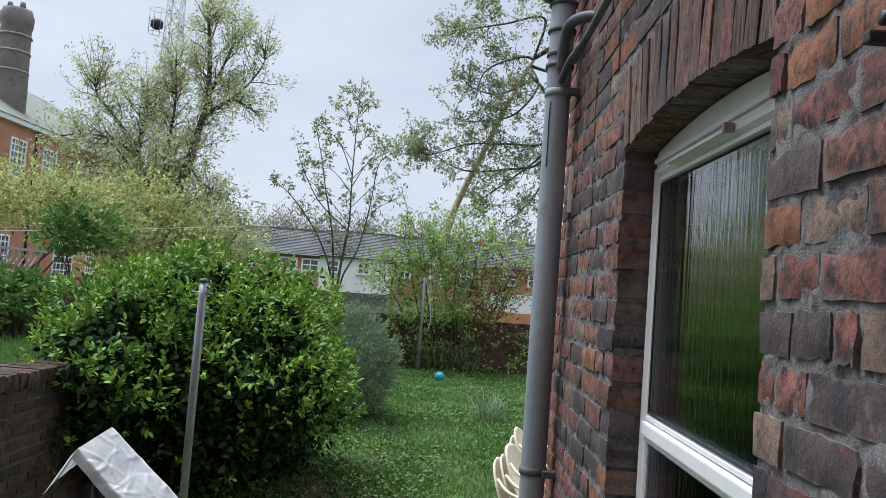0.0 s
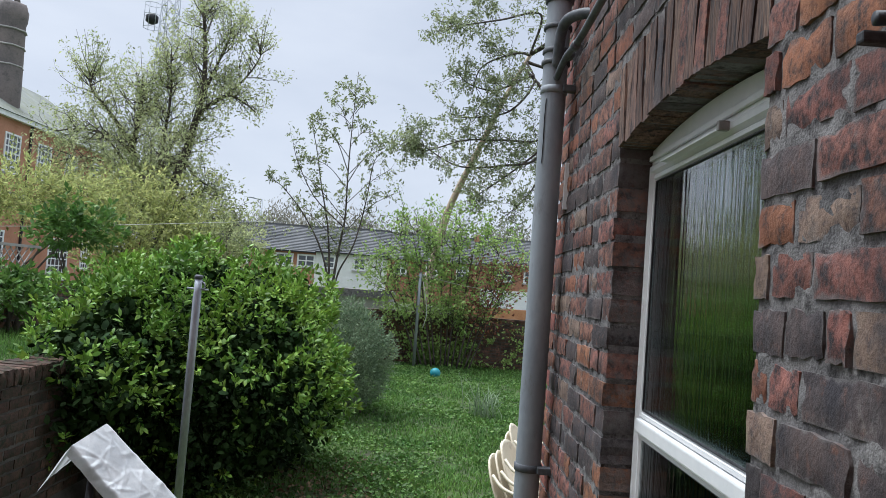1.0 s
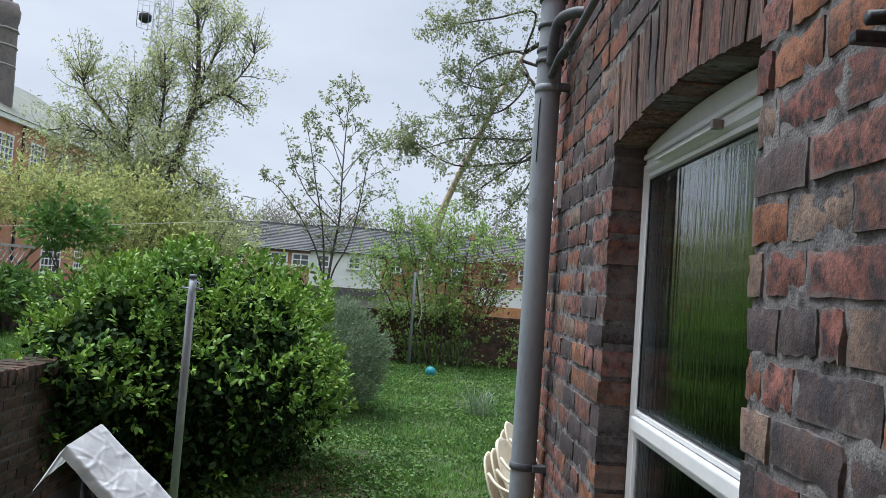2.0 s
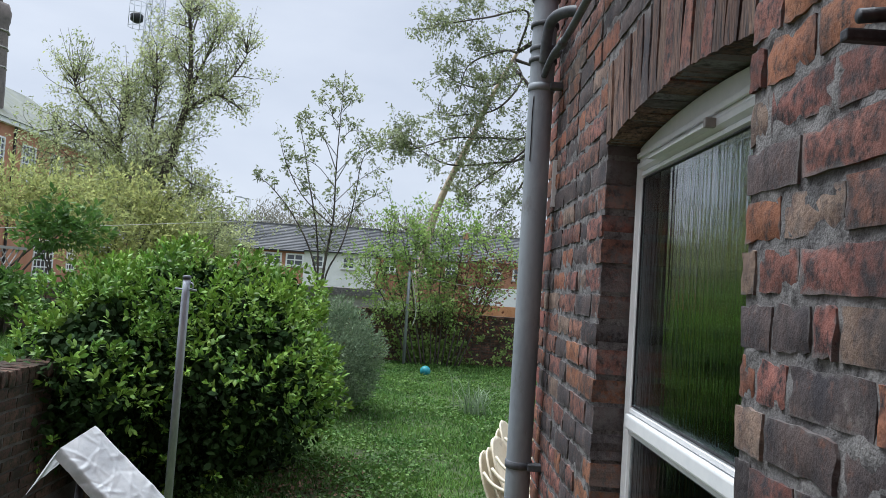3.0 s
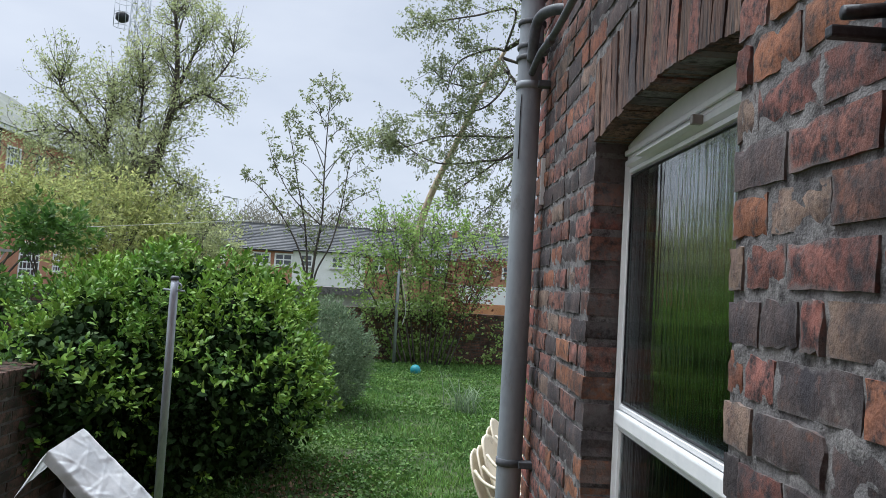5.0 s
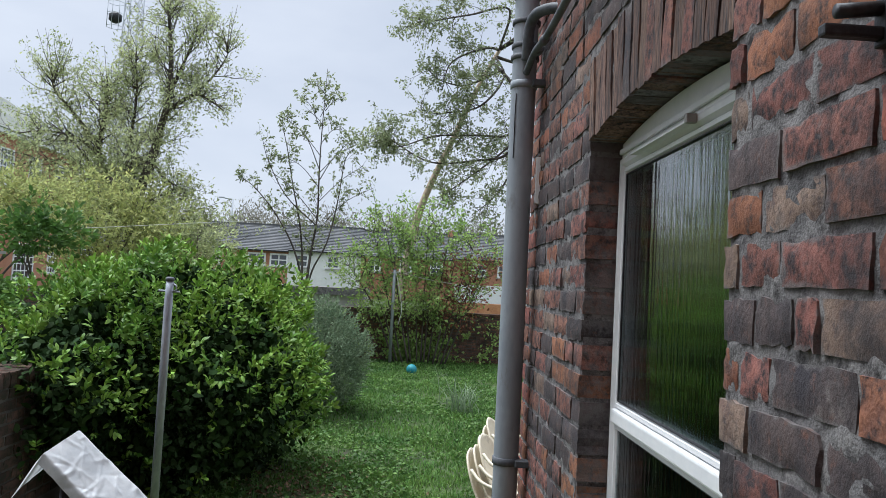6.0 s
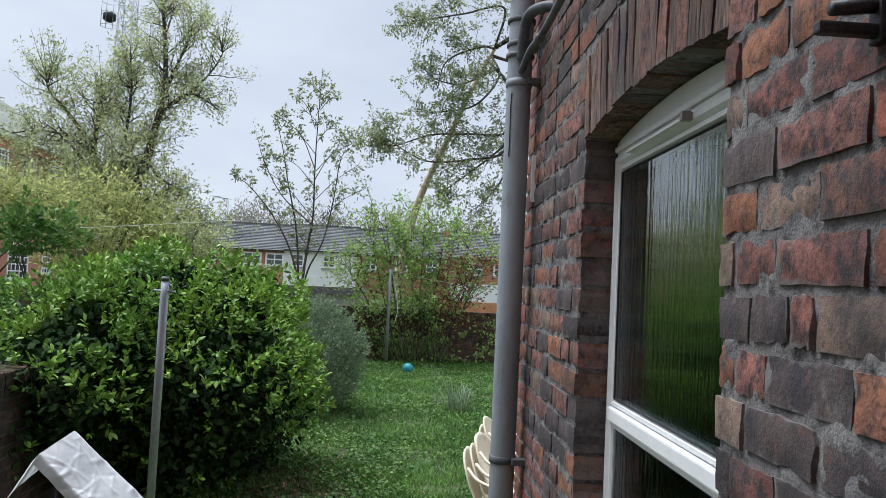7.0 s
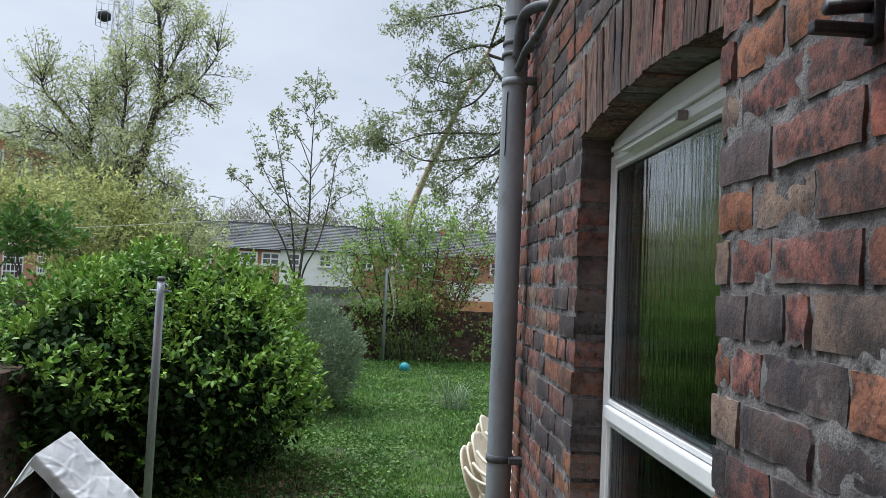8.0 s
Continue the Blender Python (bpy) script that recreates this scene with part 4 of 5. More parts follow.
def side_wall():
    rng = np.random.default_rng(9)
    wall = tagged(new("wall_retaining", box("wall_retaining", (WX - 0.28, -0.6, -0.2), (WX - 0.008, 17.5, WTOP - 0.11), "mortar_dark")),
                  "low dark brick retaining wall topped with bricks on edge", "garden wall", kind="structure")
    for r in range(11):
        z = WTOP - 0.11 - (r + 0.5) * 0.078
        y = 3.6 + (0.11 if r % 2 else 0)
        while y < 6.9:
            ob = lay(wall, WX, y + 0.1125, z, 0.1, 0.214, 0.066, "brick_mossy", rng)
            ob.rotation_euler = (0, 0, math.pi + rng.uniform(-0.01, 0.01))
            y += 0.226
    y = 3.4
    while y < 8.2:
        ob = lay(wall, WX + 0.012, y, WTOP - 0.053 + rng.uniform(-0.006, 0.006), 0.31, 0.068, 0.108, "brick_mossy", rng, 0, "coping_brick")
        ob.rotation_euler = (rng.uniform(-0.03, 0.03), rng.uniform(-0.015, 0.015), math.pi + rng.uniform(-0.02, 0.02))
        y += 0.079
    up = [(WX - 0.281, -0.6), (WX - 0.281, 17.5), (-14, 17.5), (-14, -0.6)]
    verts = [(x, y, WTOP - 0.1) for x, y in up] + [(x, y, -0.3) for x, y in up]
    faces = [(3, 2, 1, 0), (4, 5, 6, 7)] + [(i, (i + 1) % 4, (i + 1) % 4 + 4, i + 4) for i in range(4)]
    tagged(new("ground_upper", mesh_of("ground_upper", verts, faces, "soil")), "raised neighbouring lawn behind the retaining wall", "lawn", kind="structure")
    n = 9000
    x, y = rng.uniform(-4.5, WX - 0.3, n), rng.uniform(4.2, 8.5, n)
    p = np.stack([x, y, 0 * x + WTOP - 0.1], 1)
    a = rng.uniform(0, 6.28, n)
    h = rng.uniform(0.04, 0.12, n)
    s = np.stack([np.cos(a + 1.5), np.sin(a + 1.5), 0 * a], 1) * 0.004
    tip = p + np.stack([np.cos(a) * h * 0.5, np.sin(a) * h * 0.5, h], 1)
    v = np.stack([p - s, p + s, tip], 1).reshape(-1, 3)
    t = np.arange(n)[:, None] * 3 + [0, 1, 2]
    tagged(new("grass_upper", leaf_mesh("grass_upper", v, t, "grass")), "short bright grass of the raised lawn", "grass", kind="stuff")
    far = tagged(new("wall_boundary", box("wall_boundary", (-4.72, 3.0, WTOP - 0.2), (-4.5, 17.4, 1.6), "mortar_dark")),
                 "dark brick boundary wall of the neighbouring garden", "garden wall", kind="structure")
    vs, fs = [], []
    for r in range(6):
        yy = 3.0 + (0.11 if r % 2 else 0)
        while yy < 14:
            vv, ff = VARIANTS[int(rng.integers(0, 7))]
            k = len(vs)
            vs.extend((-4.49 - a * 0.1, yy + 0.11 - b * 0.215, 1.56 - r * 0.078 + c * 0.066) for a, b, c in vv)
            fs.extend(tuple(i + k for i in f) for f in ff)
            yy += 0.226
    tagged(part("bricks", mesh_of("bricks", vs, fs, "brick_garden", True), far), "dark weathered bricks", kind="stuff")
    lat = []
    for k in range(22):
        y0 = 5.6 + k * 0.11
        lat.append(([(-4.6, y0, 1.6), (-4.6, y0 + 0.42, 2.02)], [0.008, 0.008]))
        lat.append(([(-4.585, y0 + 0.42, 1.6), (-4.585, y0, 2.02)], [0.008, 0.008]))
    tr = thing("trellis", "pale diagonal lattice trellis on top of the garden wall", "trellis", (-4.6, 7.4, 1.6))
    part("lattice", tubes("lattice", lat, "stone", 4), tr)
    part("rail", boxes("rail", [((-4.62, 5.6, 1.6), (-4.57, 8.4, 1.63)), ((-4.62, 5.6, 2.0), (-4.57, 8.4, 2.03))], "stone"), tr)


# ---- shrubs and trees ----
def bumpy(d, seed, amp):
    """How far a shrub reaches in each direction."""
    return np.array([1 + amp * noise.noise((v[0] * 1.7 + seed, v[1] * 1.7, v[2] * 1.7)) + 0.5 * amp * noise.noise((v[0] * 4 + seed, v[1] * 4, v[2] * 4)) for v in d])


def old_shaded_leaves(ob, centre, radii, count, size, mat, seed):
    """The dense older leaves inside a shrub, coloured dark for the shade in there."""
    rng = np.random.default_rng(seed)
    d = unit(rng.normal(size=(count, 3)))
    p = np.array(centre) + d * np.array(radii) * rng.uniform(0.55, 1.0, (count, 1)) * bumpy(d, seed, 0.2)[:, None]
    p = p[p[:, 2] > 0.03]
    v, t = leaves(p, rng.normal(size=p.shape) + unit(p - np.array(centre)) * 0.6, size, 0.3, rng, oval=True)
    part("inner_leaves", leaf_mesh("inner_leaves", v, t, mat), ob, "older inner leaves, coloured near black for the shade inside the bush")


def shrub(name, label, centre, radii, sprigs, per, size, wide, mat, seed, amp=0.22, shell=(0.55, 1.0), low=-0.75, upward=0.5, stems=9, sprig_len=0.12, category="shrub", bark="bark", thin_below=0.0):
    """A shrub: stems from the ground, and sprigs of leaves out to an uneven edge."""
    rng = np.random.default_rng(seed)
    c, r = np.array(centre, float), np.array(radii, float)
    d = unit(rng.normal(size=(sprigs * 2, 3)))
    d = d[d[:, 2] > low][:sprigs]
    n = len(d)
    reach = bumpy(d, seed, amp)
    f = shell[0] + (shell[1] - shell[0]) * rng.uniform(0, 1, n) ** 0.55
    p = c + d * r * (reach * f)[:, None]
    # Bright sprigs thinned low and near left, darkening the bush's shaded side.
    gone = (p[:, 2] < 0.05) | (rng.uniform(0, 1, n) < thin_below * np.clip((0.5 - d[:, 2] - 0.45 * (d[:, 1] * 0.7 + d[:, 0] * 0.75)) / 0.7, 0, 1))
    if thin_below:
        gone |= np.array([noise.noise((a * 2.7, b * 2.7, e * 2.7)) + 0.5 * noise.noise((a * 6, b * 6, e * 6)) for a, b, e in p]) < -0.10
    p, d, n = p[~gone], d[~gone], int((~gone).sum())
    axis = unit(d * 0.8 + np.array([0, 0, upward]) + 0.45 * rng.normal(size=(n, 3)))
    k = np.repeat(np.arange(n), per)
    along = np.tile(np.arange(per) / max(1, per - 1), n)
    q = p[k] + axis[k] * (along * sprig_len)[:, None]
    side = unit(np.cross(axis[k], rng.normal(size=(len(k), 3))))
    way = unit(side * (1.0 - 0.55 * along)[:, None] + axis[k] * (0.35 + 0.7 * along)[:, None] + 0.15 * rng.normal(size=(len(k), 3)))
    v, t = leaves(q, way, size, wide, rng, oval=mat == "laurel")
    ob = thing(name, label, category, (c[0], c[1], 0))
    lines = []
    for s in range(stems):
        e = c + unit(rng.normal(size=3) + np.array([0, 0, 0.6])) * r * 0.8
        b0 = np.array([c[0] + rng.normal() * 0.22 * r[0], c[1] + rng.normal() * 0.22 * r[1], WTOP - 0.12 if c[0] < -3.5 else 0.0])
        pts = curve_pts([b0, b0 * 0.5 + e * 0.5 + np.array([0, 0, 0.15]), e], 5)
        lines.append((pts, np.linspace(0.02, 0.005, len(pts)) * (1 + r[0] * 0.1)))
    part("branchwork", tubes("branchwork", lines, bark, 5), ob)
    part("crown", leaf_mesh("crown", v, t, mat), ob)
    return ob


def limb(lines, pts, r0, r1):
    q = curve_pts(pts, 6)
    lines.append((q, np.linspace(r0, r1, len(q))))
    return q


def sprout(lines, tips, q, rng, count, length, radius, depth, spread, lift, start=0.25, kids=3, wander=0.3, ratio=0.55, flat=1.0):
    for _ in range(count):
        k = rng.integers(int(len(q) * start), len(q) - 1)
        ax = unit(q[k + 1] - q[k])
        sd = unit(np.cross(ax, rng.normal(size=3)) * np.array([1, flat, 1]))
        grow(lines, tips, q[k], ax * 0.5 + sd * spread + np.array([0, 0, lift]), length * rng.uniform(0.6, 1.2), radius, depth, rng, spread, lift, wander, kids, 0.4, ratio)


def tree(name, label, base, lines, tips, leaf_sets, bark="bark", sides=6):
    ob = thing(name, label, "tree", base)
    thick = [l for l in lines if max(l[1]) > 0.02]
    thin = [l for l in lines if max(l[1]) <= 0.02]
    part("trunk", tubes("trunk", thick, bark, sides), ob)
    if thin:
        part("branchwork", tubes("branchwork", thin, "bark", 3), ob)
    for v, t, mat in leaf_sets:
        part("crown", leaf_mesh("crown", v, t, mat), ob)
    return ob


def pear_tree():
    rng = np.random.default_rng(31)
    lines, tips = [], []
    a = limb(lines, [(-7.1, 18, 0), (-6.95, 18, 1.8), (-6.85, 18, 3.03), (-6.76, 18, 3.71), (-6.47, 18, 4.76), (-6.34, 18, 5.43), (-6.21, 18, 6.14), (-6.21, 18, 7.06), (-6.32, 18, 8.04), (-6.4, 18, 8.6)], 0.17, 0.025)
    b = limb(lines, [(-6.3, 18, 5.68), (-6.03, 17.9, 5.94), (-5.49, 17.8, 6.24), (-5.08, 17.8, 6.07), (-4.8, 17.8, 5.88)], 0.06, 0.015)
    c = limb(lines, [(-6.51, 18, 4.58), (-6.03, 17.7, 4.1), (-5.47, 17.5, 3.85)], 0.045, 0.012)
    e = limb(lines, [(-6.22, 18, 6.21), (-5.98, 18.2, 7.07), (-5.75, 18.3, 7.9)], 0.06, 0.012)
    g = limb(lines, [(-7.05, 18.1, 0.9), (-7.4, 18.5, 2.4), (-7.6, 18.5, 3.3), (-7.78, 18.5, 4.1), (-8.01, 18.5, 4.83), (-7.94, 18.5, 5.58), (-7.9, 18.5, 6.2), (-7.95, 18.5, 6.7)], 0.16, 0.02)
    h = limb(lines, [(-7.96, 18.5, 4.72), (-8.51, 18.4, 5.11), (-9.22, 18.3, 5.21), (-9.9, 18.2, 5.1)], 0.06, 0.012)
    i = limb(lines, [(-8.01, 18.5, 4.93), (-8.85, 18.6, 5.88), (-9.25, 18.6, 6.3), (-9.35, 18.6, 6.7)], 0.06, 0.012)
    o = limb(lines, [(-5.75, 18, 6.15), (-5.3, 18, 6.6), (-4.95, 18, 7.1), (-4.8, 18, 7.5)], 0.03, 0.01)
    m = limb(lines, [(-7.3, 18.2, 2.2), (-7.25, 18.3, 3.6), (-7.2, 18.3, 4.8), (-7.1, 18.3, 6.2), (-7.2, 18.3, 7.3)], 0.07, 0.015)
    low = [limb(lines, pts, 0.04, 0.01) for pts in (
        [(-7.75, 18.5, 4.0), (-8.4, 18.2, 4.4), (-9.1, 18.0, 4.45), (-9.8, 17.9, 4.2)],
        [(-7.6, 18.5, 3.4), (-8.3, 18.0, 3.8), (-9.0, 17.8, 3.7), (-9.6, 17.7, 3.3)],
        [(-7.6, 18.5, 3.3), (-7.4, 17.7, 3.9), (-7.2, 17.3, 4.1), (-7.0, 17.0, 3.9)],
        [(-6.85, 18, 3.1), (-7.1, 17.5, 3.6), (-7.6, 17.2, 3.6), (-8.1, 17.0, 3.3)],
        [(-7.0, 18, 2.6), (-6.9, 17.4, 3.7), (-6.7, 17.2, 4.3), (-6.6, 17.1, 4.5)],
        [(-7.7, 18.5, 3.6), (-8.0, 17.9, 4.5), (-8.4, 17.6, 5.0), (-8.8, 17.5, 5.3)])]
    plan = [(q, 13, 0.75, 0.05) for q in low] + [(o, 8, 0.6, 0.3), (m, 46, 0.7, 0.12), (a[len(a) // 3:], 38, 0.85, 0.15), (b, 11, 0.6, 0.05), (c, 7, 0.6, 0.0),
            (e, 11, 0.7, 0.4), (g[len(g) // 4:], 40, 0.85, 0.12), (h, 18, 0.8, 0.1), (i, 15, 0.7, 0.4)]
    for q, n, ln, lift in plan:
        sprout(lines, tips, q, rng, int(n * 1.25), ln * 0.95, 0.018, 2, 0.9, lift, 0.1, 3, 0.4)
    for q in (a, e, i, m, g, o):
        for _ in range(8):
            k = rng.integers(len(q) // 2, len(q))
            top = q[k] + np.array([rng.normal() * 0.25, rng.normal() * 0.2, rng.uniform(0.6, 1.25)])
            shoot = curve_pts([q[k], (q[k] + top) / 2 + rng.normal(size=3) * 0.06, top], 3)
            lines.append((shoot, np.linspace(0.012, 0.004, len(shoot))))
            tips.append((shoot, unit(top - q[k])))
    for pts in (
            [(-6.95, 18, 2.3), (-6.2, 17.6, 3.0), (-5.5, 17.4, 3.15), (-4.9, 17.3, 2.9)],
            [(-6.85, 18, 3.0), (-6.3, 17.6, 3.6), (-5.8, 17.5, 3.7), (-5.3, 17.4, 3.5)],
            [(-7.0, 18, 1.8), (-6.0, 17.4, 2.35), (-5.1, 17.2, 2.5), (-4.5, 17.1, 2.3)]):
        sprout(lines, tips, limb(lines, pts, 0.04, 0.01), rng, 17, 0.75, 0.018, 2, 0.9, 0.05, 0.1, 3, 0.4)
    v, t = leaves_on(tips, 6, 0.082, 0.21, rng, 0.1, 0.07)
    return tree("tree", "tall garden tree in young pale green leaf with dark limbs", (-7.1, 18, 0), lines, tips, [(v, t, "pear")])


def sapling():
    rng = np.random.default_rng(32)
    lines, tips = [], []
    Y = 17.0
    main = [(-2.5, Y, 0), (-2.45, Y, 1.2), (-2.41, Y, 2.08), (-2.34, Y, 2.74), (-2.27, Y, 3.4), (-2.29, Y, 4.46), (-2.28, Y, 5.6), (-2.24, Y, 6.85)]
    stems = [(main, 0.045), ([(-2.6, Y, 0), (-2.56, Y, 1.2), (-2.54, Y, 2.07), (-2.67, Y + .1, 3.12), (-2.93, Y + .2, 4.16), (-3.11, Y + .3, 4.94), (-3.29, Y + .3, 5.6)], 0.036),
             ([(-2.45, Y, 1.6), (-2.76, Y - .1, 2.59), (-3.2, Y - .2, 3.35), (-3.69, Y - .3, 3.92), (-4.0, Y - .3, 4.12)], 0.026),
             ([(-2.42, Y, 1.5), (-2.3, Y - .1, 2.1), (-1.99, Y - .2, 2.76), (-1.79, Y - .3, 3.7), (-1.68, Y - .3, 4.63), (-1.5, Y - .3, 4.95)], 0.026),
             ([(-2.29, Y, 4.46), (-2.67, Y + .1, 5.24), (-3.2, Y + .1, 5.65)], 0.014), ([(-2.28, Y, 4.2), (-1.98, Y, 4.75), (-1.57, Y, 5.22)], 0.014),
             ([(-2.28, Y, 3.14), (-2.97, Y - .2, 3.76), (-3.41, Y - .3, 4.53), (-3.57, Y - .3, 5.0)], 0.018),
             ([(-2.33, Y, 5.4), (-2.55, Y, 5.9), (-2.8, Y, 6.15)], 0.01), ([(-2.34, Y, 5.7), (-2.2, Y, 6.0), (-2.05, Y, 6.2)], 0.01)]
    side = 1
    for z in np.arange(2.6, 6.4, 0.36):
        side, reach = -side, 0.34 * (7.0 - z) * rng.uniform(0.7, 1.05)
        p0 = np.array([-2.36 + 0.02 * z, Y, z])
        stems.append(([p0, p0 + np.array([side * reach * 0.5, rng.normal() * 0.15, reach * 0.55]), p0 + np.array([side * reach, rng.normal() * 0.25, reach * rng.uniform(0.7, 1.05)])], 0.011))
    for pts, r in stems:
        q = limb(lines, pts, r, 0.006)
        long = np.linalg.norm(np.diff(q, axis=0), axis=1).sum()
        sprout(lines, tips, q, rng, int(2 + long * 4.5), 0.26, 0.005, 1, 0.75, 0.3, 0.35, 1, 0.3)
        tips.append((q[-4:], unit(q[-1] - q[-2])))
    v, t = leaves_on(tips, 6, 0.09, 0.23, rng, 0.45, 0.03)
    return tree("sapling", "slender young tree with several stems and drooping new leaves", (-2.5, Y, 0), lines, tips, [(v, t, "maple")], sides=5)


def leaning_tree():
    rng = np.random.default_rng(33)
    lines, tips = [], []
    lean = limb([], [(-0.62, 21, 0), (-0.32, 21, 1.8), (0.02, 21, 3.59), (0.22, 21, 4.34), (0.51, 21, 5.1), (0.95, 21, 6.12), (1.29, 21, 6.97), (1.7, 21, 7.9), (2.2, 21, 8.9)], 0.13, 0.06)
    trunk = [(lean, np.linspace(0.13, 0.055, len(lean)))]
    arms = [([(2.0, 20.9, 8.5), (2.6, 20.4, 7.6), (2.54, 20, 6.26), (1.52, 20, 6.12), (0.43, 20, 6.03), (-0.64, 20, 5.66), (-1.25, 20, 5.94)], 0.05),
            ([(2.7, 20.3, 7.0), (2.49, 20, 5.7), (1.56, 20, 5.41), (0.39, 20, 5.29), (-0.49, 20, 5.68), (-0.9, 20, 5.95)], 0.045),
            ([(2.2, 21, 8.9), (1.71, 20.2, 8.65), (0.79, 20, 8.14), (0.53, 20, 7.3)], 0.045),
            ([(2.1, 21, 8.7), (2.3, 20.4, 7.9), (1.64, 20, 6.95), (0.71, 20, 6.7), (-0.08, 20, 6.65)], 0.045),
            ([(2.9, 20.3, 6.6), (2.56, 20, 5.94), (1.73, 20, 5.18), (0.97, 20, 4.58), (0.68, 20, 4.33)], 0.04),
            ([(2.2, 21, 8.9), (2.36, 20.4, 9.9), (1.2, 20, 9.5), (0.1, 20, 9.25), (-0.25, 20, 9.19)], 0.045),
            ([(2.2, 21, 8.9), (2.9, 20.6, 9.6), (2.2, 20.3, 10.6), (0.9, 20.2, 10.6), (0.3, 20.2, 10.3)], 0.045),
            ([(2.9, 20.3, 6.2), (2.6, 20, 5.2), (2.2, 20, 4.5), (1.7, 20, 4.0)], 0.035),
            ([(2.3, 20.6, 8.2), (1.9, 20.2, 7.9), (1.2, 20, 7.5), (0.5, 20, 7.6), (0.1, 20, 7.9)], 0.04),
            ([(2.1, 21, 8.7), (3.0, 20.6, 8.2), (3.4, 20.4, 7.0), (3.3, 20.3, 5.6)], 0.05),
            ([(2.2, 21, 8.9), (3.2, 20.8, 9.6), (3.6, 20.6, 10.8)], 0.05)]
    for pts, r in arms:
        q = limb(lines, pts, r, 0.008)
        long = np.linalg.norm(np.diff(q, axis=0), axis=1).sum()
        sprout(lines, tips, q, rng, int(6 + long * 7.0), 0.55, 0.010, 2, 0.85, 0.1, 0.25, 2, 0.45)
        tips.append((q[-5:], unit(q[-1] - q[-2])))
    v, t = leaves_on(tips, 6, 0.09, 0.24, rng, 0.3, 0.04)
    ob = thing("leaning_tree", "tree on a pale leaning trunk with spreading dark twiggy branches", "tree", (-0.62, 21, 0))
    part("trunk", tubes("trunk", trunk, "bark_pale", 9), ob, "pale brown leaning trunk")
    part("branchwork", tubes("branchwork", lines, "bark", 4), ob)
    part("crown", leaf_mesh("crown", v, t, "maple"), ob)


def end_shrub():
    """The tall open shrub before the end wall."""
    rng = np.random.default_rng(34)
    lines, tips = [], []
    for k in range(13):
        a = -1 + k / 6.0 + rng.uniform(-0.05, 0.05)
        top = (0.25 + a * 1.85, 17.6 + rng.uniform(-0.6, 0.5), 3.65 - 0.85 * a * a + rng.uniform(-0.4, 0.25))
        b0 = (0.3 + a * 0.6, 17.75 + rng.uniform(-0.15, 0.15), 0)
        mid = ((b0[0] * 0.6 + top[0] * 0.4), b0[1], 1.3)
        q = limb(lines, [b0, mid, top], 0.022, 0.006)
        sprout(lines, tips, q, rng, 22, 0.7, 0.009, 1, 0.9, 0.15, 0.46, 3, 0.4)
        tips.append((q[-4:], unit(q[-1] - q[-2])))
    tall = curve_pts([(-0.3, 17.7, 1.6), (-0.7, 17.6, 3.2), (-1.0, 17.6, 3.9), (-1.15, 17.6, 4.35)], 5)
    lines.append((tall, np.linspace(0.012, 0.004, len(tall))))
    tips.append((tall[-7:], unit(tall[-1] - tall[-2])))
    red = [tp for tp in tips if tp[0].mean(0)[0] > 0.75 and tp[0].mean(0)[2] < 2.7 and rng.random() < 0.6]
    green = [tp for tp in tips if not any(tp is r for r in red)]
    v, t = leaves_on(green, 9, 0.082, 0.29, rng, 0.1, 0.06)
    ob = thing("tall_shrub", "open bright green shrub with thin stems before the garden wall", "shrub", (0.35, 17.7, 0))
    part("branchwork", tubes("branchwork", lines, "bark", 4), ob)
    part("crown", leaf_mesh("crown", v, t, "hawthorn"), ob)
    if red:
        v, t = leaves_on(red, 6, 0.08, 0.3, rng, 0.1, 0.06)
        part("red_foliage", leaf_mesh("red_foliage", v, t, "copper"), ob, "reddish young leaves")


def creeper():
    """Leafy climbers and low growth along the end wall."""
    rng = np.random.default_rng(35)
    p, w = [], []
    for k in range(170):
        x = rng.uniform(-2.2, 2.6) if k % 2 else rng.normal(0.3, 0.6)
        z = abs(rng.normal(0, 0.5)) + 0.08
        for _ in range(int(rng.integers(8, 20))):
            p.append((x + rng.normal() * 0.1, 18.2 - abs(rng.normal()) * 0.16, z + rng.normal() * 0.06))
            w.append((rng.normal() * 0.7, -0.6, -0.35 + rng.normal() * 0.4))
    p, w = np.array(p), np.array(w)
    p[:, 2] = np.clip(p[:, 2], 0.02, 1.5)
    v, t = leaves(p, w, 0.085, 0.36, rng)
    ob = new("creeper", leaf_mesh("creeper", v, t, "hawthorn"))
    tagged(ob, "lime green climbing leaves on the dark garden wall", "climbing plant", kind="stuff")


def far_trees():
    rng = np.random.default_rng(36)
    p = []
    for k in range(60):
        x = -70 + k * 2.4 + rng.normal()
        top = 13.9 + rng.uniform(-0.8, 0.8) + 0.6 * math.sin(k * 0.9)
        q = rng.normal(size=(420, 3)) * np.array([1.6, 1.0, 1.9]) + np.array([x, 135 + rng.normal() * 3, top - 3.2])
        p.append(q)
    p = np.concatenate(p)
    w = rng.normal(size=p.shape) * 0.5 + np.array([0, 0, 0.9])
    v, t = leaves(p, w, 0.7, 0.14, rng)
    ob = new("far_trees", leaf_mesh("far_trees", v, t, "far_leaf"))
    tagged(ob, "distant row of pale twiggy trees behind the roofs", "trees", kind="stuff")
    lines = [([(-70 + k * 2.4, 135, 0), (-70 + k * 2.4, 135, 9)], [0.2, 0.08]) for k in range(60)]
    tagged(part("far_trunks", tubes("far_trunks", lines, "bark", 4), ob), kind="stuff")


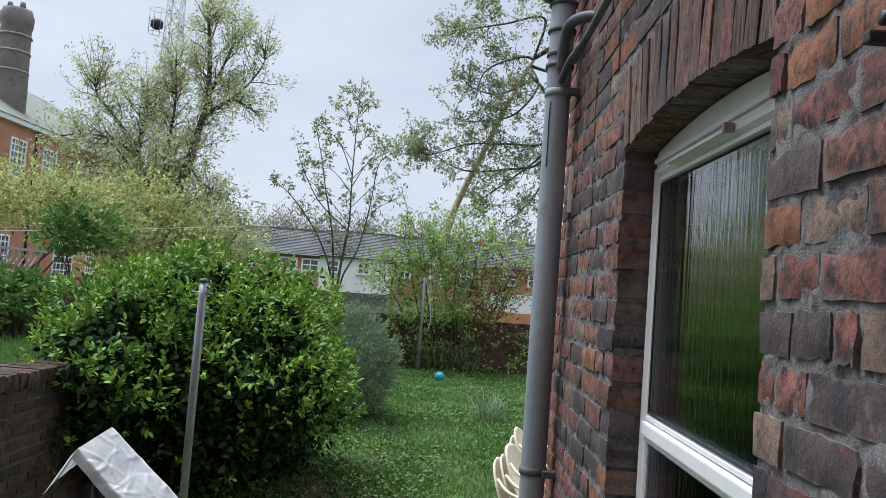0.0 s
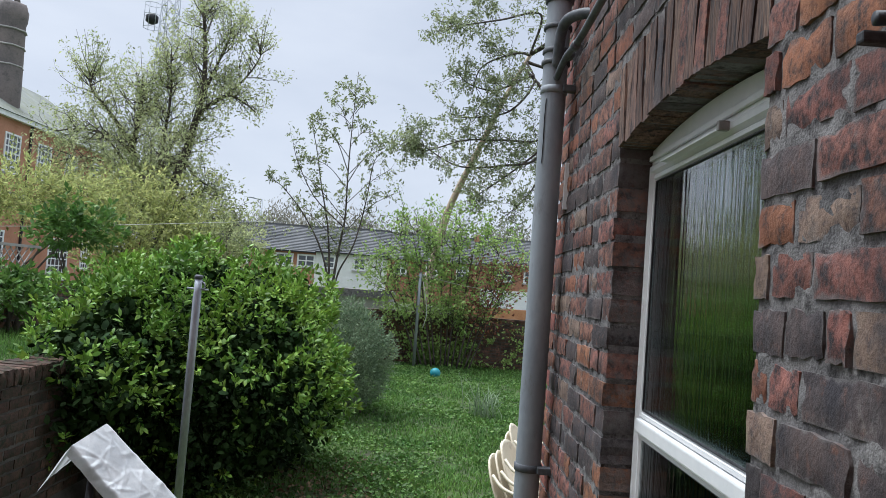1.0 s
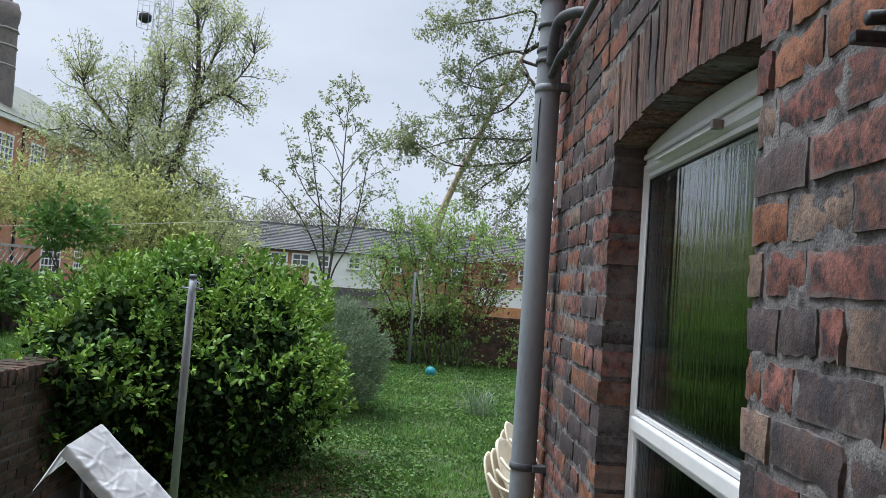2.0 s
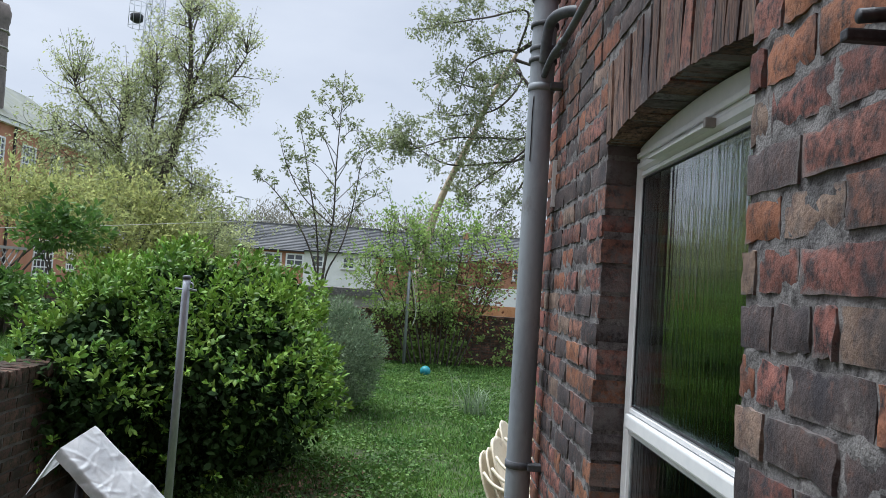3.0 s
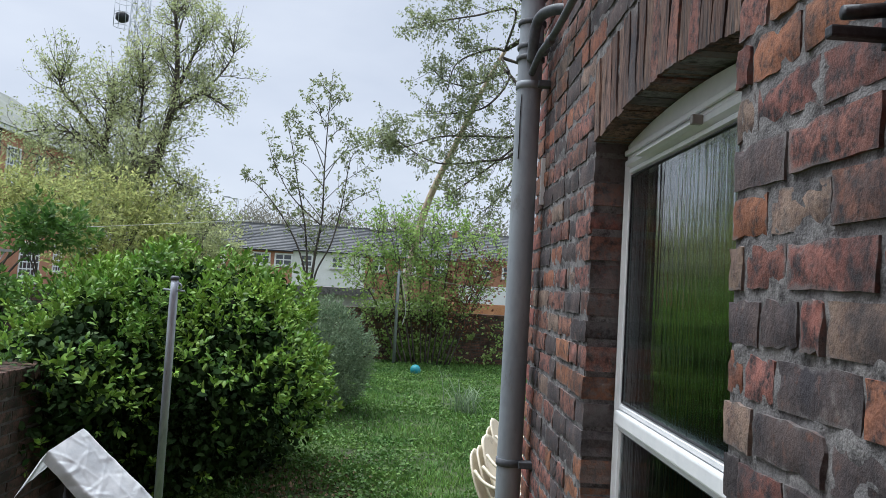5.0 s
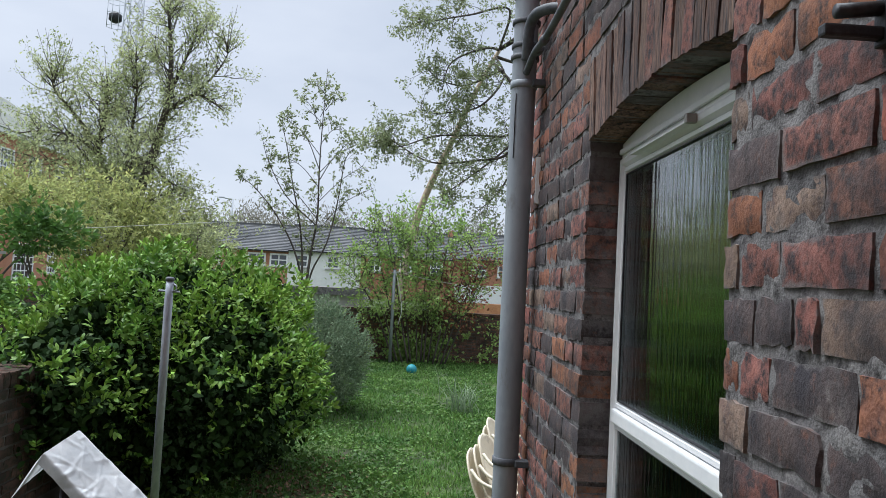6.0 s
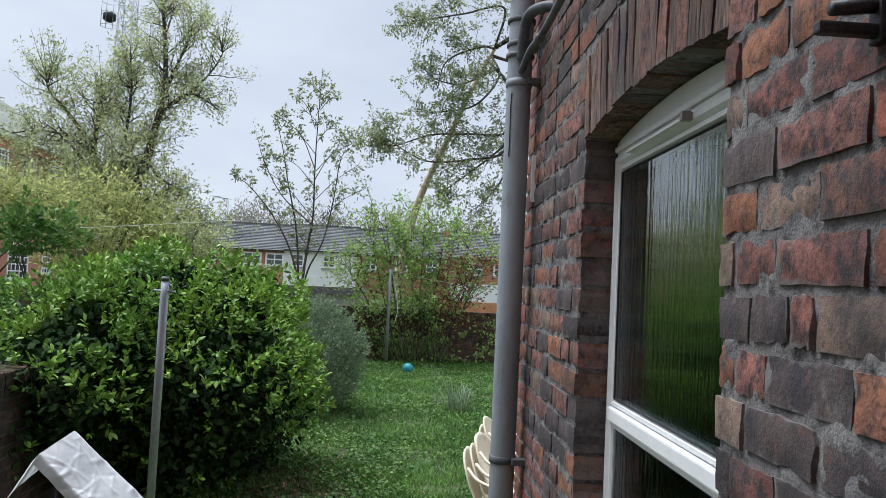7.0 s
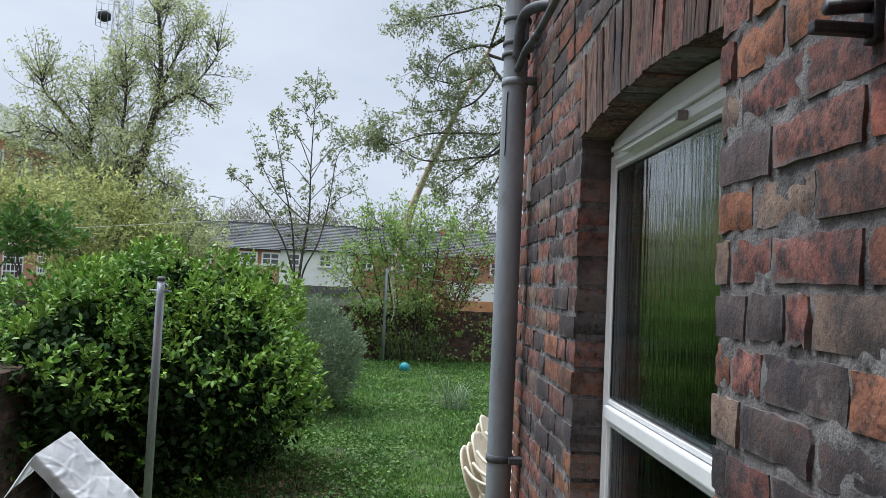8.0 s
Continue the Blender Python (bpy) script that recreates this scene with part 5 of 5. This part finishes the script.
# ---- posts, line, ball, chairs, cover ----
def line_post(label, x, y, top, r):
    p = thing("washing_line_post", label, "post", (x, y, 0), "washing line posts")
    part("pole", lathe("pole", [(-0.05, r), (top - 0.09, r), (top - 0.085, r * 0.92), (top, r * 0.92)], x, y, "galv", 16), p)
    part("cap", lathe("cap", [(top - 0.004, r * 1.05), (top + 0.012, r * 1.05), (top + 0.02, r * 0.7)], x, y, "pipe_dark", 16), p)
    part("pin", tubes("pin", [([(x - r * 2.6, y, top - 0.062), (x + r * 2.6, y, top - 0.066)], [0.006, 0.006])], "galv", 8), p)
    part("hook", tubes("hook", [(curve_pts([(x + r, y - 0.005, top - 0.02), (x + r * 1.7, y - 0.01, top - 0.03), (x + r * 1.8, y - 0.01, top - 0.055), (x + r * 1.1, y - 0.01, top - 0.06)], 4), [0.0045] * 13)], "galv", 6), p)
    return p


def cord(name, label, pts, r):
    q = curve_pts(pts, 10)
    ob = new(name, tubes(name, [(q, [r] * len(q))], "rope", 6))
    return tagged(ob, label, "cord")


def football():
    bm = bmesh.new()
    bmesh.ops.create_icosphere(bm, subdivisions=3, radius=0.115)
    for v in bm.verts:
        v.co *= 1 - 0.012 * (abs(noise.noise(v.co * 22)) < 0.06)
        v.co += Vector((0.1, 15.7, ground_z(0.1, 15.7) + 0.112))
    ob = new("ball", bm_mesh("ball", bm, "ball", True))
    tagged(ob, "teal rubber ball lying on the lawn by the wall", "ball")


def chair_shell(name, mat):
    """Back and seat of a moulded garden chair in one bent sheet."""
    verts, faces = [], []
    nu, nv = 13, 33
    for j in range(nv):
        s = j / (nv - 1)
        for i in range(nu):
            u = i / (nu - 1) * 2 - 1
            if s < 0.45:
                k = s / 0.45
                y, z, half = 0.24 - 0.44 * k, 0.40 + 0.012 * math.cos(math.pi * k) + 0.03 * u * u, 0.215
            else:
                k = (s - 0.45) / 0.55
                half = 0.212 - 0.055 * k
                half *= math.sqrt(max(0.004, 1 - max(0.0, (k - 0.45) / 0.552) ** 2.4))
                y, z = -0.20 - 0.17 * k - 0.02 * math.sin(math.pi * k) + 0.055 * (u * half / 0.212) ** 2, 0.41 + 0.40 * k
            verts.append((u * half, y, z))
    for j in range(nv - 1):
        for i in range(nu - 1):
            faces.append((j * nu + i, j * nu + i + 1, (j + 1) * nu + i + 1, (j + 1) * nu + i))
    me = mesh_of(name, verts, faces, mat)
    bm = bmesh.new()
    bm.from_mesh(me)
    bmesh.ops.solidify(bm, geom=list(bm.faces), thickness=0.009)
    bm.to_mesh(me)
    bm.free()
    me.shade_smooth()
    return me


def garden_chair():
    c = thing("garden_chair", "cream moulded plastic garden chair stacked by the house wall", "chair", group="stacked garden chairs")
    part("shell", chair_shell("shell", "chair"), c)
    for sx in (-1, 1):
        rim = curve_pts([(sx * 0.185, -0.275, 0.705), (sx * 0.235, -0.17, 0.645), (sx * 0.262, 0.0, 0.615), (sx * 0.262, 0.14, 0.60), (sx * 0.25, 0.225, 0.54), (sx * 0.22, 0.235, 0.41)], 6)
        part("arm", tubes("arm", [(rim, [0.013] * len(rim))], "chair", 8), c)
        for sy, y0 in ((0.25, 0.2), (-0.25, -0.2)):
            part("leg", tubes("leg", [([(sx * 0.26, sy, 0.0), (sx * 0.215, y0, 0.41)], [0.019, 0.024])], "chair", 8), c)
    edge = []
    for k in np.linspace(0.12, 1.0, 14):
        half = (0.212 - 0.055 * k) * math.sqrt(max(0.0, 1 - max(0.0, (k - 0.45) / 0.552) ** 2.4))
        edge.append((half, -0.2 + 0.055 * (half / 0.212) ** 2 - 0.17 * k - 0.02 * math.sin(math.pi * k), 0.41 + 0.40 * k))
    edge[-1] = (0.0, -0.2 - 0.17, 0.81)
    loop = [(-x, y, z) for x, y, z in edge[:-1]] + [edge[-1]] + list(reversed(edge[:-1]))
    part("rim", tubes("rim", [(curve_pts(loop, 2), [0.009] * (2 * (len(loop) - 1) + 1))], "chair", 8), c)
    return c


def chair_stacks():
    first = garden_chair()
    turn = -119.0
    spots = [(0.79, 5.05, 0), (0.79, 5.05, 1), (0.79, 5.05, 2), (0.92, 5.75, 0), (0.92, 5.75, 1), (0.92, 5.75, 2)]
    for k, (x, y, n) in enumerate(spots):
        a = radians(turn + 90)
        m = pose(x - 0.035 * n * math.cos(a) * -1, y, ground_z(x, y) + 0.01 + 0.072 * n, 0, 0, turn + 6 * (k % 2)) @ Matrix.Diagonal((0.95, 0.95, 0.95, 1))
        if k == 0:
            first.matrix_basis = m
        else:
            copy_thing(first, m)


def wrapped_board():
    """A tilted board on props, hooded with crumpled polythene."""
    t = thing("covered_board", "dark tilted board hooded with crumpled white plastic sheeting", "covered board", (-1.0, 2.95, 0))
    a, b = Vector((-1.367, 2.87, 1.148)), Vector((-1.277, 3.02, 1.228))
    down = Vector((0.86, -0.14, -0.72)).normalized()
    across = (b - a)
    nor = across.cross(down).normalized()
    if nor.z < 0:
        nor = -nor
    nu, nv = 45, 251
    folds = [(0.35, 9, 0.005), (1.15, 6, 0.006), (2.1, 8, 0.005), (2.75, 11, 0.004), (0.8, 13, 0.004), (1.75, 10, 0.004), (2.45, 12, -0.004), (0.1, 16, 0.003)]
    verts = []
    for j in range(nv):
        for i in range(nu):
            u, s = i / (nu - 1), j / (nv - 1) * 1.25 - 0.02
            p = a + across * (u * (1 + 0.15 * s) - 0.02) + down * s
            crumple = 0.006 * noise.noise((u * 1.3, s * 3, 1)) + 0.005 * noise.noise((u * 2.6, s * 9, 7)) + 0.008
            for turn, many, high in folds:
                wave = (u * 0.2 * math.cos(turn) + s * math.sin(turn)) * many + 0.35 * noise.noise((u * 1.5, s * 5, turn)) + turn
                worn = max(0.0, min(1.0, 0.5 + 2.5 * noise.noise((u * 2.2 + turn, s * 8, turn * 3))))
                crumple += 0.5 * high * worn * max(0.0, 1 - abs(wave % 1.0 - 0.5) / 0.11)
            hang = 0.05 * max(0.0, 0.12 - u) / 0.12 + 0.03 * max(0.0, u - 0.92) / 0.08
            p = p + nor * (crumple - hang * 0.8 + 0.02)
            verts.append(p)
    faces = [(j * nu + i, j * nu + i + 1, (j + 1) * nu + i + 1, (j + 1) * nu + i) for j in range(nv - 1) for i in range(nu - 1)]
    k0 = len(verts)
    fl = 9
    for j in range(fl):
        for i in range(nu):
            u, s = i / (nu - 1), j / (fl - 1)
            top = verts[i]
            p = Vector(top) + Vector((-0.075, -0.03, -0.125)) * s * (1 - 0.8 * u) + Vector((0, 0, -0.02 * s)) + nor * 0.012 * noise.noise((u * 8, s * 5, 12)) * s
            verts.append(p)
    faces += [(k0 + j * nu + i, k0 + (j + 1) * nu + i, k0 + (j + 1) * nu + i + 1, k0 + j * nu + i + 1) for j in range(fl - 1) for i in range(nu - 1)]
    sheet = part("plastic_sheet", mesh_of("plastic_sheet", verts, faces, "film", True), t, "crumpled translucent white polythene")
    bd = []
    for s in (0.02, 1.5):
        for u in (0.06, 0.94):
            for dn in (-0.005, -0.04):
                bd.append(a + across * u + down * s + nor * dn)
    part("board", mesh_of("board", bd, [(0, 2, 3, 1), (4, 5, 7, 6), (0, 4, 6, 2), (1, 3, 7, 5), (0, 1, 5, 4), (2, 6, 7, 3)], "board"), t)
    for u in (0.2, 0.8):
        q = a + across * u + down * 0.1 - nor * 0.04
        part("prop", tubes("prop", [([tuple(q), (q.x - 0.05, q.y, -0.02)], [0.016, 0.016])], "board", 8), t)


def iris_clump(x, y, n, tall, rng):
    p = np.stack([x + rng.normal(size=n) * 0.09, y + rng.normal(size=n) * 0.09, np.full(n, ground_z(x, y))], 1)
    vs, ts = [], []
    for k in range(n):
        a = rng.uniform(0, 6.28)
        h = tall * rng.uniform(0.5, 1.1)
        out = h * rng.uniform(0.3, 1.0)
        side = np.array([-math.sin(a), math.cos(a), 0]) * 0.007
        pts = [p[k] + np.array([math.cos(a) * out * s ** 2.2, math.sin(a) * out * s ** 2.2, h * (s - 0.28 * (out / h) * s ** 3)]) for s in (0, 0.35, 0.7, 1.0)]
        base = 8 * k
        for q, w in zip(pts, (0.8, 1.0, 0.8, 0.1)):
            vs += [q - side * w, q + side * w]
        for j in range(3):
            ts += [(base + 2 * j, base + 2 * j + 1, base + 2 * j + 3), (base + 2 * j, base + 2 * j + 3, base + 2 * j + 2)]
    ob = new("grass_tuft", leaf_mesh("grass_tuft", np.array(vs), np.array(ts), "sage"))
    tagged(ob, "clump of long grey-green strap leaves on the lawn", "plant")


# ---- buildings and distance ----
def sash_window(parent, x, y0, y1, z0, z1, across, down, facing="x", depth=0.08):
    """A white window with glazing bars, in a wall that faces +x or -y at x."""
    def spot(lo, hi):
        if facing == "x":
            return lo, hi
        return (lo[1], -hi[0], lo[2]), (hi[1], -lo[0], hi[2])
    bar = 0.12 if facing == "x" else 0.19
    ring = [((x, y0, z0), (x + depth, y0 + bar, z1)), ((x, y1 - bar, z0), (x + depth, y1, z1)), ((x, y0 + bar, z0), (x + depth, y1 - bar, z0 + bar)), ((x, y0 + bar, z1 - bar), (x + depth, y1 - bar, z1))]
    win = part("window", boxes("window", [spot(*q) for q in ring], "white_paint"), parent)
    for k in range(1, across):
        yy = y0 + (y1 - y0) * k / across
        part("glazing_bar", boxes("glazing_bar", [spot((x, yy - bar * 0.35, z0 + bar), (x + depth * 0.7, yy + bar * 0.35, z1 - bar))], "white_paint"), win)
    for k in range(1, down):
        zz = z0 + (z1 - z0) * k / down
        part("glazing_bar", boxes("glazing_bar", [spot((x, y0 + bar, zz - bar * 0.35), (x + depth * 0.65, y1 - bar, zz + bar * 0.35))], "white_paint"), win)
    part("pane", boxes("pane", [spot((x - 0.03, y0 + 0.02, z0 + 0.02), (x + depth * 0.3, y1 - 0.02, z1 - 0.02))], "dark_glass"), win)
    part("sill", boxes("sill", [spot((x, y0 - 0.1, z0 - 0.14), (x + depth + 0.1, y1 + 0.1, z0 - 0.004))], "stone"), win)
    return win


def school():
    """The large red brick building, its long side facing +x, with a tall chimney."""
    X, Y0, Y1, EAVE = -30.3, 40.0, 66.0, 11.65
    b = thing("school_building", "large red brick building with slate roof and white sash windows", "building", (X, 50, 0))
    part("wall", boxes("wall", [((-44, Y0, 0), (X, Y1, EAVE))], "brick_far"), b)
    part("eaves", boxes("eaves", [((X, Y0 - 0.3, EAVE - 0.35), (X + 0.35, Y1 + 0.3, EAVE - 0.02))], "white_paint"), b)
    part("string_course", boxes("string_course", [((X, Y0, 6.0), (X + 0.12, Y1, 6.3))], "stone"), b)
    ridge = [(X + 0.45, EAVE), (-37.2, EAVE + 4.9), (-44.45, EAVE)]
    verts = [(x, y, z) for y in (Y0 - 0.4, Y1 + 0.4) for x, z in ridge]
    part("roof", mesh_of("roof", verts, [(0, 3, 4, 1), (1, 4, 5, 2), (0, 1, 2), (3, 5, 4), (0, 2, 5, 3)], "slate_mossy"), b)
    for y in (42.4, 46.5, 50.6, 54.7, 58.8, 62.9):
        sash_window(b, X, y - 0.95, y + 0.95, 7.6, 10.35, 4, 6)
    for y in (46.0, 50.0, 62.5):
        sash_window(b, X, y - 0.7, y + 0.7, 1.2, 3.6, 3, 5)
    d = sash_window(b, X, 56.6, 59.6, 0.3, 3.5, 5, 6)
    d.name = "glazed_door"
    tagged(d, "white glazed double doors with small panes")
    part("downpipe", boxes("downpipe", [((X + 0.02, 52.6, 0), (X + 0.16, 52.75, EAVE - 0.3))], "iron"), b)
    c = thing("chimney", "tall sooty brick chimney with pale bands", "chimney", (-32.2, 52, 0))
    rings = [(9, 1.22), (14.2, 1.16), (18.6, 1.02), (18.9, 1.1), (19.6, 1.14), (19.8, 1.02), (20.0, 1.0)]
    part("shaft", lathe("shaft", rings, -32.2, 52, "chimney", 8), c)
    for z in (15.4, 16.8, 18.0):
        part("band", lathe("band", [(z, 1.16), (z + 0.10, 1.16)], -32.2, 52, "stone", 8), c)
    for dx, dy in ((-0.45, -0.3), (0.1, 0.4), (0.5, -0.35)):
        part("pot", lathe("pot", [(20.0, 0.2), (20.45, 0.17)], -32.2 + dx, 52 + dy, "chimney", 10), c)


def terrace():
    """A row of two-storey houses across the end of the view."""
    Y, EAVE, RIDGE = 85.0, 4.95, 8.2
    spans = [(-46, -30, "brick_far"), (-30, -14.4, "brick_far"), (-14.4, -6.0, "render_white"), (-6.0, 5.0, "brick_far"), (5.0, 24, "brick_far")]
    for k, (x0, x1, mat) in enumerate(spans):
        dz = (0.0, 0.0, 0.15, 0.0, 0.2)[k]
        h = thing("terraced_house", ("white rendered" if mat == "render_white" else "red brick") + " terraced house with a dark tiled roof", "house", ((x0 + x1) / 2, Y, 0), "terraced houses")
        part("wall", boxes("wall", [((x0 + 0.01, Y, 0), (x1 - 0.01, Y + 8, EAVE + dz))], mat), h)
        prof, n = [], 17
        for c in range(n):
            s0, s1 = c / n, (c + 1) / n
            prof.append((Y - 0.4 + 4.4 * s0, EAVE + dz + (RIDGE - EAVE) * s0 + 0.05))
            prof.append((Y - 0.4 + 4.4 * s1, EAVE + dz + (RIDGE - EAVE) * s1 - 0.03))
        prof += [(Y + 8.4, EAVE + dz), (Y - 0.4, EAVE + dz - 0.06)]
        m = len(prof)
        rv = [(x, y, z) for x in (x0, x1) for y, z in prof]
        rf = [(i, i + m, (i + 1) % m + m, (i + 1) % m) for i in range(m)]
        part("roof", mesh_of("roof", rv, rf, "slate"), h)
        part("ridge", boxes("ridge", [((x0, Y + 3.86, RIDGE + dz - 0.06), (x1, Y + 4.14, RIDGE + dz + 0.1))], "slate"), h)
        part("gutter", boxes("gutter", [((x0, Y - 0.5, EAVE + dz - 0.12), (x1, Y - 0.38, EAVE + dz + 0.02))], "iron"), h)
        if k in (2, 4):
            part("lower_wall", boxes("lower_wall", [((x0 + 0.01, Y - 0.06, 0), (x1 - 0.01, Y - 0.004, 2.2))], "render_white"), h, "white rendered ground floor")
        xs = np.arange(x0 + 1.6, x1 - 1.5, 3.6)
        if k == 1:
            xs = [-27.6, -23.2, -18.0, -15.45]
        if k == 4:
            xs = [7.6, 11.0, 15, 19]
        for x in xs:
            wide = 1.05 if k in (1, 4) else 0.75
            sash_window(h, -(Y - 0.0), x - wide, x + wide, 3.15 + dz * 0.3, 4.65 + dz * 0.3, 2, 2, "y", 0.1)
        if k in (3, 4):
            part("chimney_stack", boxes("chimney_stack", [((x1 - 0.9, Y + 3.5, RIDGE - 0.4), (x1 - 0.2, Y + 4.5, RIDGE + dz + 0.5))], "brick_far"), h)
    s = thing("outbuilding", "low flat-roofed outbuilding with a pale roof edge beyond the wall", "outbuilding", (-3.0, 25, 0))
    part("wall", boxes("wall", [((-6.5, 24.2, 0), (-1.55, 27, 1.42))], "stone"), s)
    part("roof", boxes("roof", [((-6.6, 24.0, 1.42), (-1.5, 27.1, 1.66))], "mortar"), s)
    w = thing("garden_fence_wall", "orange brick garden wall beyond the lawn", "garden wall", (4.5, 40, 0))
    part("wall", boxes("wall", [((1.0, 40, 0), (9, 40.25, 1.05))], "terracotta"), w)


def mast():
    """A lattice mast with a round lamp on a caged platform."""
    m = thing("lattice_mast", "grey steel lattice mast with a caged platform", "mast", (-36.0, 90, 0))
    H, lines = 46.0, []

    def corner(k, z):
        half = 1.35 - 0.7 * z / H
        return (-36.0 + half * (1 if k in (1, 2) else -1), 90 + half * (1 if k in (2, 3) else -1), z)

    for k in range(4):
        part("leg", tubes("leg", [([corner(k, 0), corner(k, H)], [0.085, 0.07])], "steel_far", 5), m)
    zs = np.linspace(0, H, 24)
    for a, b in zip(zs, zs[1:]):
        for k in range(4):
            lines.append(([corner(k, a), corner((k + 1) % 4, b)], [0.035, 0.035]))
            lines.append(([corner((k + 1) % 4, a), corner(k, b)], [0.035, 0.035]))
            lines.append(([corner(k, b), corner((k + 1) % 4, b)], [0.035, 0.035]))
    part("bracing", tubes("bracing", lines, "steel_far", 4), m)
    cage = []
    cx, cy, z0 = -37.95, 89.4, 31.4
    for k in range(8):
        a, b = k * math.pi / 4, (k + 1) * math.pi / 4
        q = [(cx + 1.0 * math.cos(t), cy + 1.0 * math.sin(t)) for t in (a, b)]
        for z in (z0, z0 + 1.6, z0 + 3.0):
            cage.append(([(*q[0], z), (*q[1], z)], [0.035, 0.035]))
        cage.append(([(*q[0], z0), (*q[0], z0 + 3.0)], [0.035, 0.035]))
    part("cage", tubes("cage", cage, "steel_far", 4), m)
    part("drum", lathe("drum", [(31.9, 0.3), (32.2, 0.75), (32.9, 0.75), (33.2, 0.3)], cx, cy, "iron", 14), m, "dark round aerial drum")


def street_lamp():
    s = thing("street_lamp", "thin grey street lamp behind the roofs", "street lamp", (-27.4, 110, 0))
    part("column", tubes("column", [([(-27.4, 110, 0), (-27.4, 110, 13.2)], [0.15, 0.12])], "steel_far", 8), s)
    part("arm", tubes("arm", [([(-27.4, 110, 13.15), (-28.9, 110, 13.4)], [0.11, 0.10])], "steel_far", 8), s)
    part("lantern", box("lantern", (-29.5, 109.85, 13.32), (-28.6, 110.15, 13.5), "steel_far", 0.04), s)


# ---- assembly: the large things first ----
school()
terrace()
mast()
street_lamp()
far_trees()
far_wall()
pear_tree()
leaning_tree()
sapling()
end_shrub()
bush = shrub("laurel_bush", "large rounded evergreen bush with glossy bright leaves", (-2.24, 7.05, 0.9), (1.5, 1.55, 1.25), 7200, 8, 0.058, 0.22, "laurel", 41, 0.19, (0.74, 1.0), -0.8, 0.55, 16, 0.1, thin_below=0.93)
old_shaded_leaves(bush, (-2.24, 7.05, 0.9), (1.36, 1.4, 1.1), 30000, 0.072, "laurel_old_shaded", 41)
flank = shrub("side_bush", "dark glossy evergreen bush growing over the retaining wall", (-2.55, 6.0, 0.95), (0.52, 1.05, 0.74), 1300, 8, 0.058, 0.24, "laurel", 48, 0.25, (0.74, 1.0), -0.8, 0.5, 8, 0.1, category="bush", thin_below=0.93)
old_shaded_leaves(flank, (-2.55, 6.0, 0.95), (0.48, 0.98, 0.66), 7000, 0.072, "laurel_old_shaded", 48)
shrub("dark_shrub", "dark green shrub rising behind the bush", (-4.6, 9.2, 2.27), (0.46, 0.3, 0.34), 190, 8, 0.085, 0.24, "weed", 42, 0.8, (0.1, 1.15), -0.8, 0.4, 2, 0.12)
shrub("grey_shrub", "fine-leaved grey-green shrub beside the lawn", (-1.5, 10.8, 0.76), (0.88, 0.95, 0.82), 4800, 7, 0.05, 0.16, "sage", 43, 0.2, (0.5, 1.0), -0.8, 0.6, 10, 0.09)
shrub("yellow_shrub", "tall yellow-green shrub behind the neighbouring wall", (-7.7, 13.2, 2.92), (2.1, 1.2, 0.66), 1700, 6, 0.085, 0.2, "yellow", 44, 0.85, (0.15, 1.05), -0.8, 0.3, 4, 0.16)
shrub("hedge", "olive green hedge behind the bush", (-6.0, 15.0, 2.55), (1.45, 1.0, 1.35), 2000, 6, 0.085, 0.21, "yellow", 45, 0.85, (0.25, 1.0), -0.7, 0.3, 12, 0.14)
shrub("scrub", "pale green scrub in young leaf behind the evergreen bush", (-4.95, 16.0, 2.4), (1.25, 0.8, 0.8), 800, 6, 0.085, 0.21, "pear", 47, 0.8, (0.2, 1.05), -0.8, 0.3, 10, 0.14)
shrub("wall_shrub", "dark leafy shrub leaning over the trellis", (-4.35, 7.5, 1.5), (0.25, 0.8, 0.24), 320, 8, 0.07, 0.26, "weed", 46, 0.4, (0.2, 1.05), -0.9, 0.4, 6, 0.1)
build_window()
build_pipes()
creeper()
line_post("slim galvanised washing line post before the dark bush", -1.4, 4.3, 1.85, 0.0235)
line_post("tall pale washing line post near the end wall", -0.41, 17.2, 2.22, 0.036)
cord("washing_line", "thin pale washing line over the bush", [(-8.8, 8.0, 2.06), (-6.1, 10.0, 2.28), (-3.6, 15.0, 3.0), (-2.38, 17.0, 3.3)], 0.0045)
cord("loose_cord", "loose pale cord hanging from the far post", [(-0.39, 17.2, 2.2), (-0.28, 17.15, 1.8), (-0.2, 17.12, 1.3), (-0.26, 17.1, 0.95)], 0.009)
cord("far_line", "pale washing line running into the shrub", [(-0.39, 17.2, 2.2), (0.3, 17.3, 2.05), (1.1, 17.5, 1.95)], 0.007)
football()
chair_stacks()
wrapped_board()
for cx, cy, cn, ct in ((0.86, 11.1, 60, 0.5), (0.68, 11.4, 14, 0.75), (1.1, 12.6, 14, 0.4)):
    iris_clump(cx, cy, cn, ct, np.random.default_rng(int(cx * 100)))
lawn_grass()
side_wall()
house_bricks()
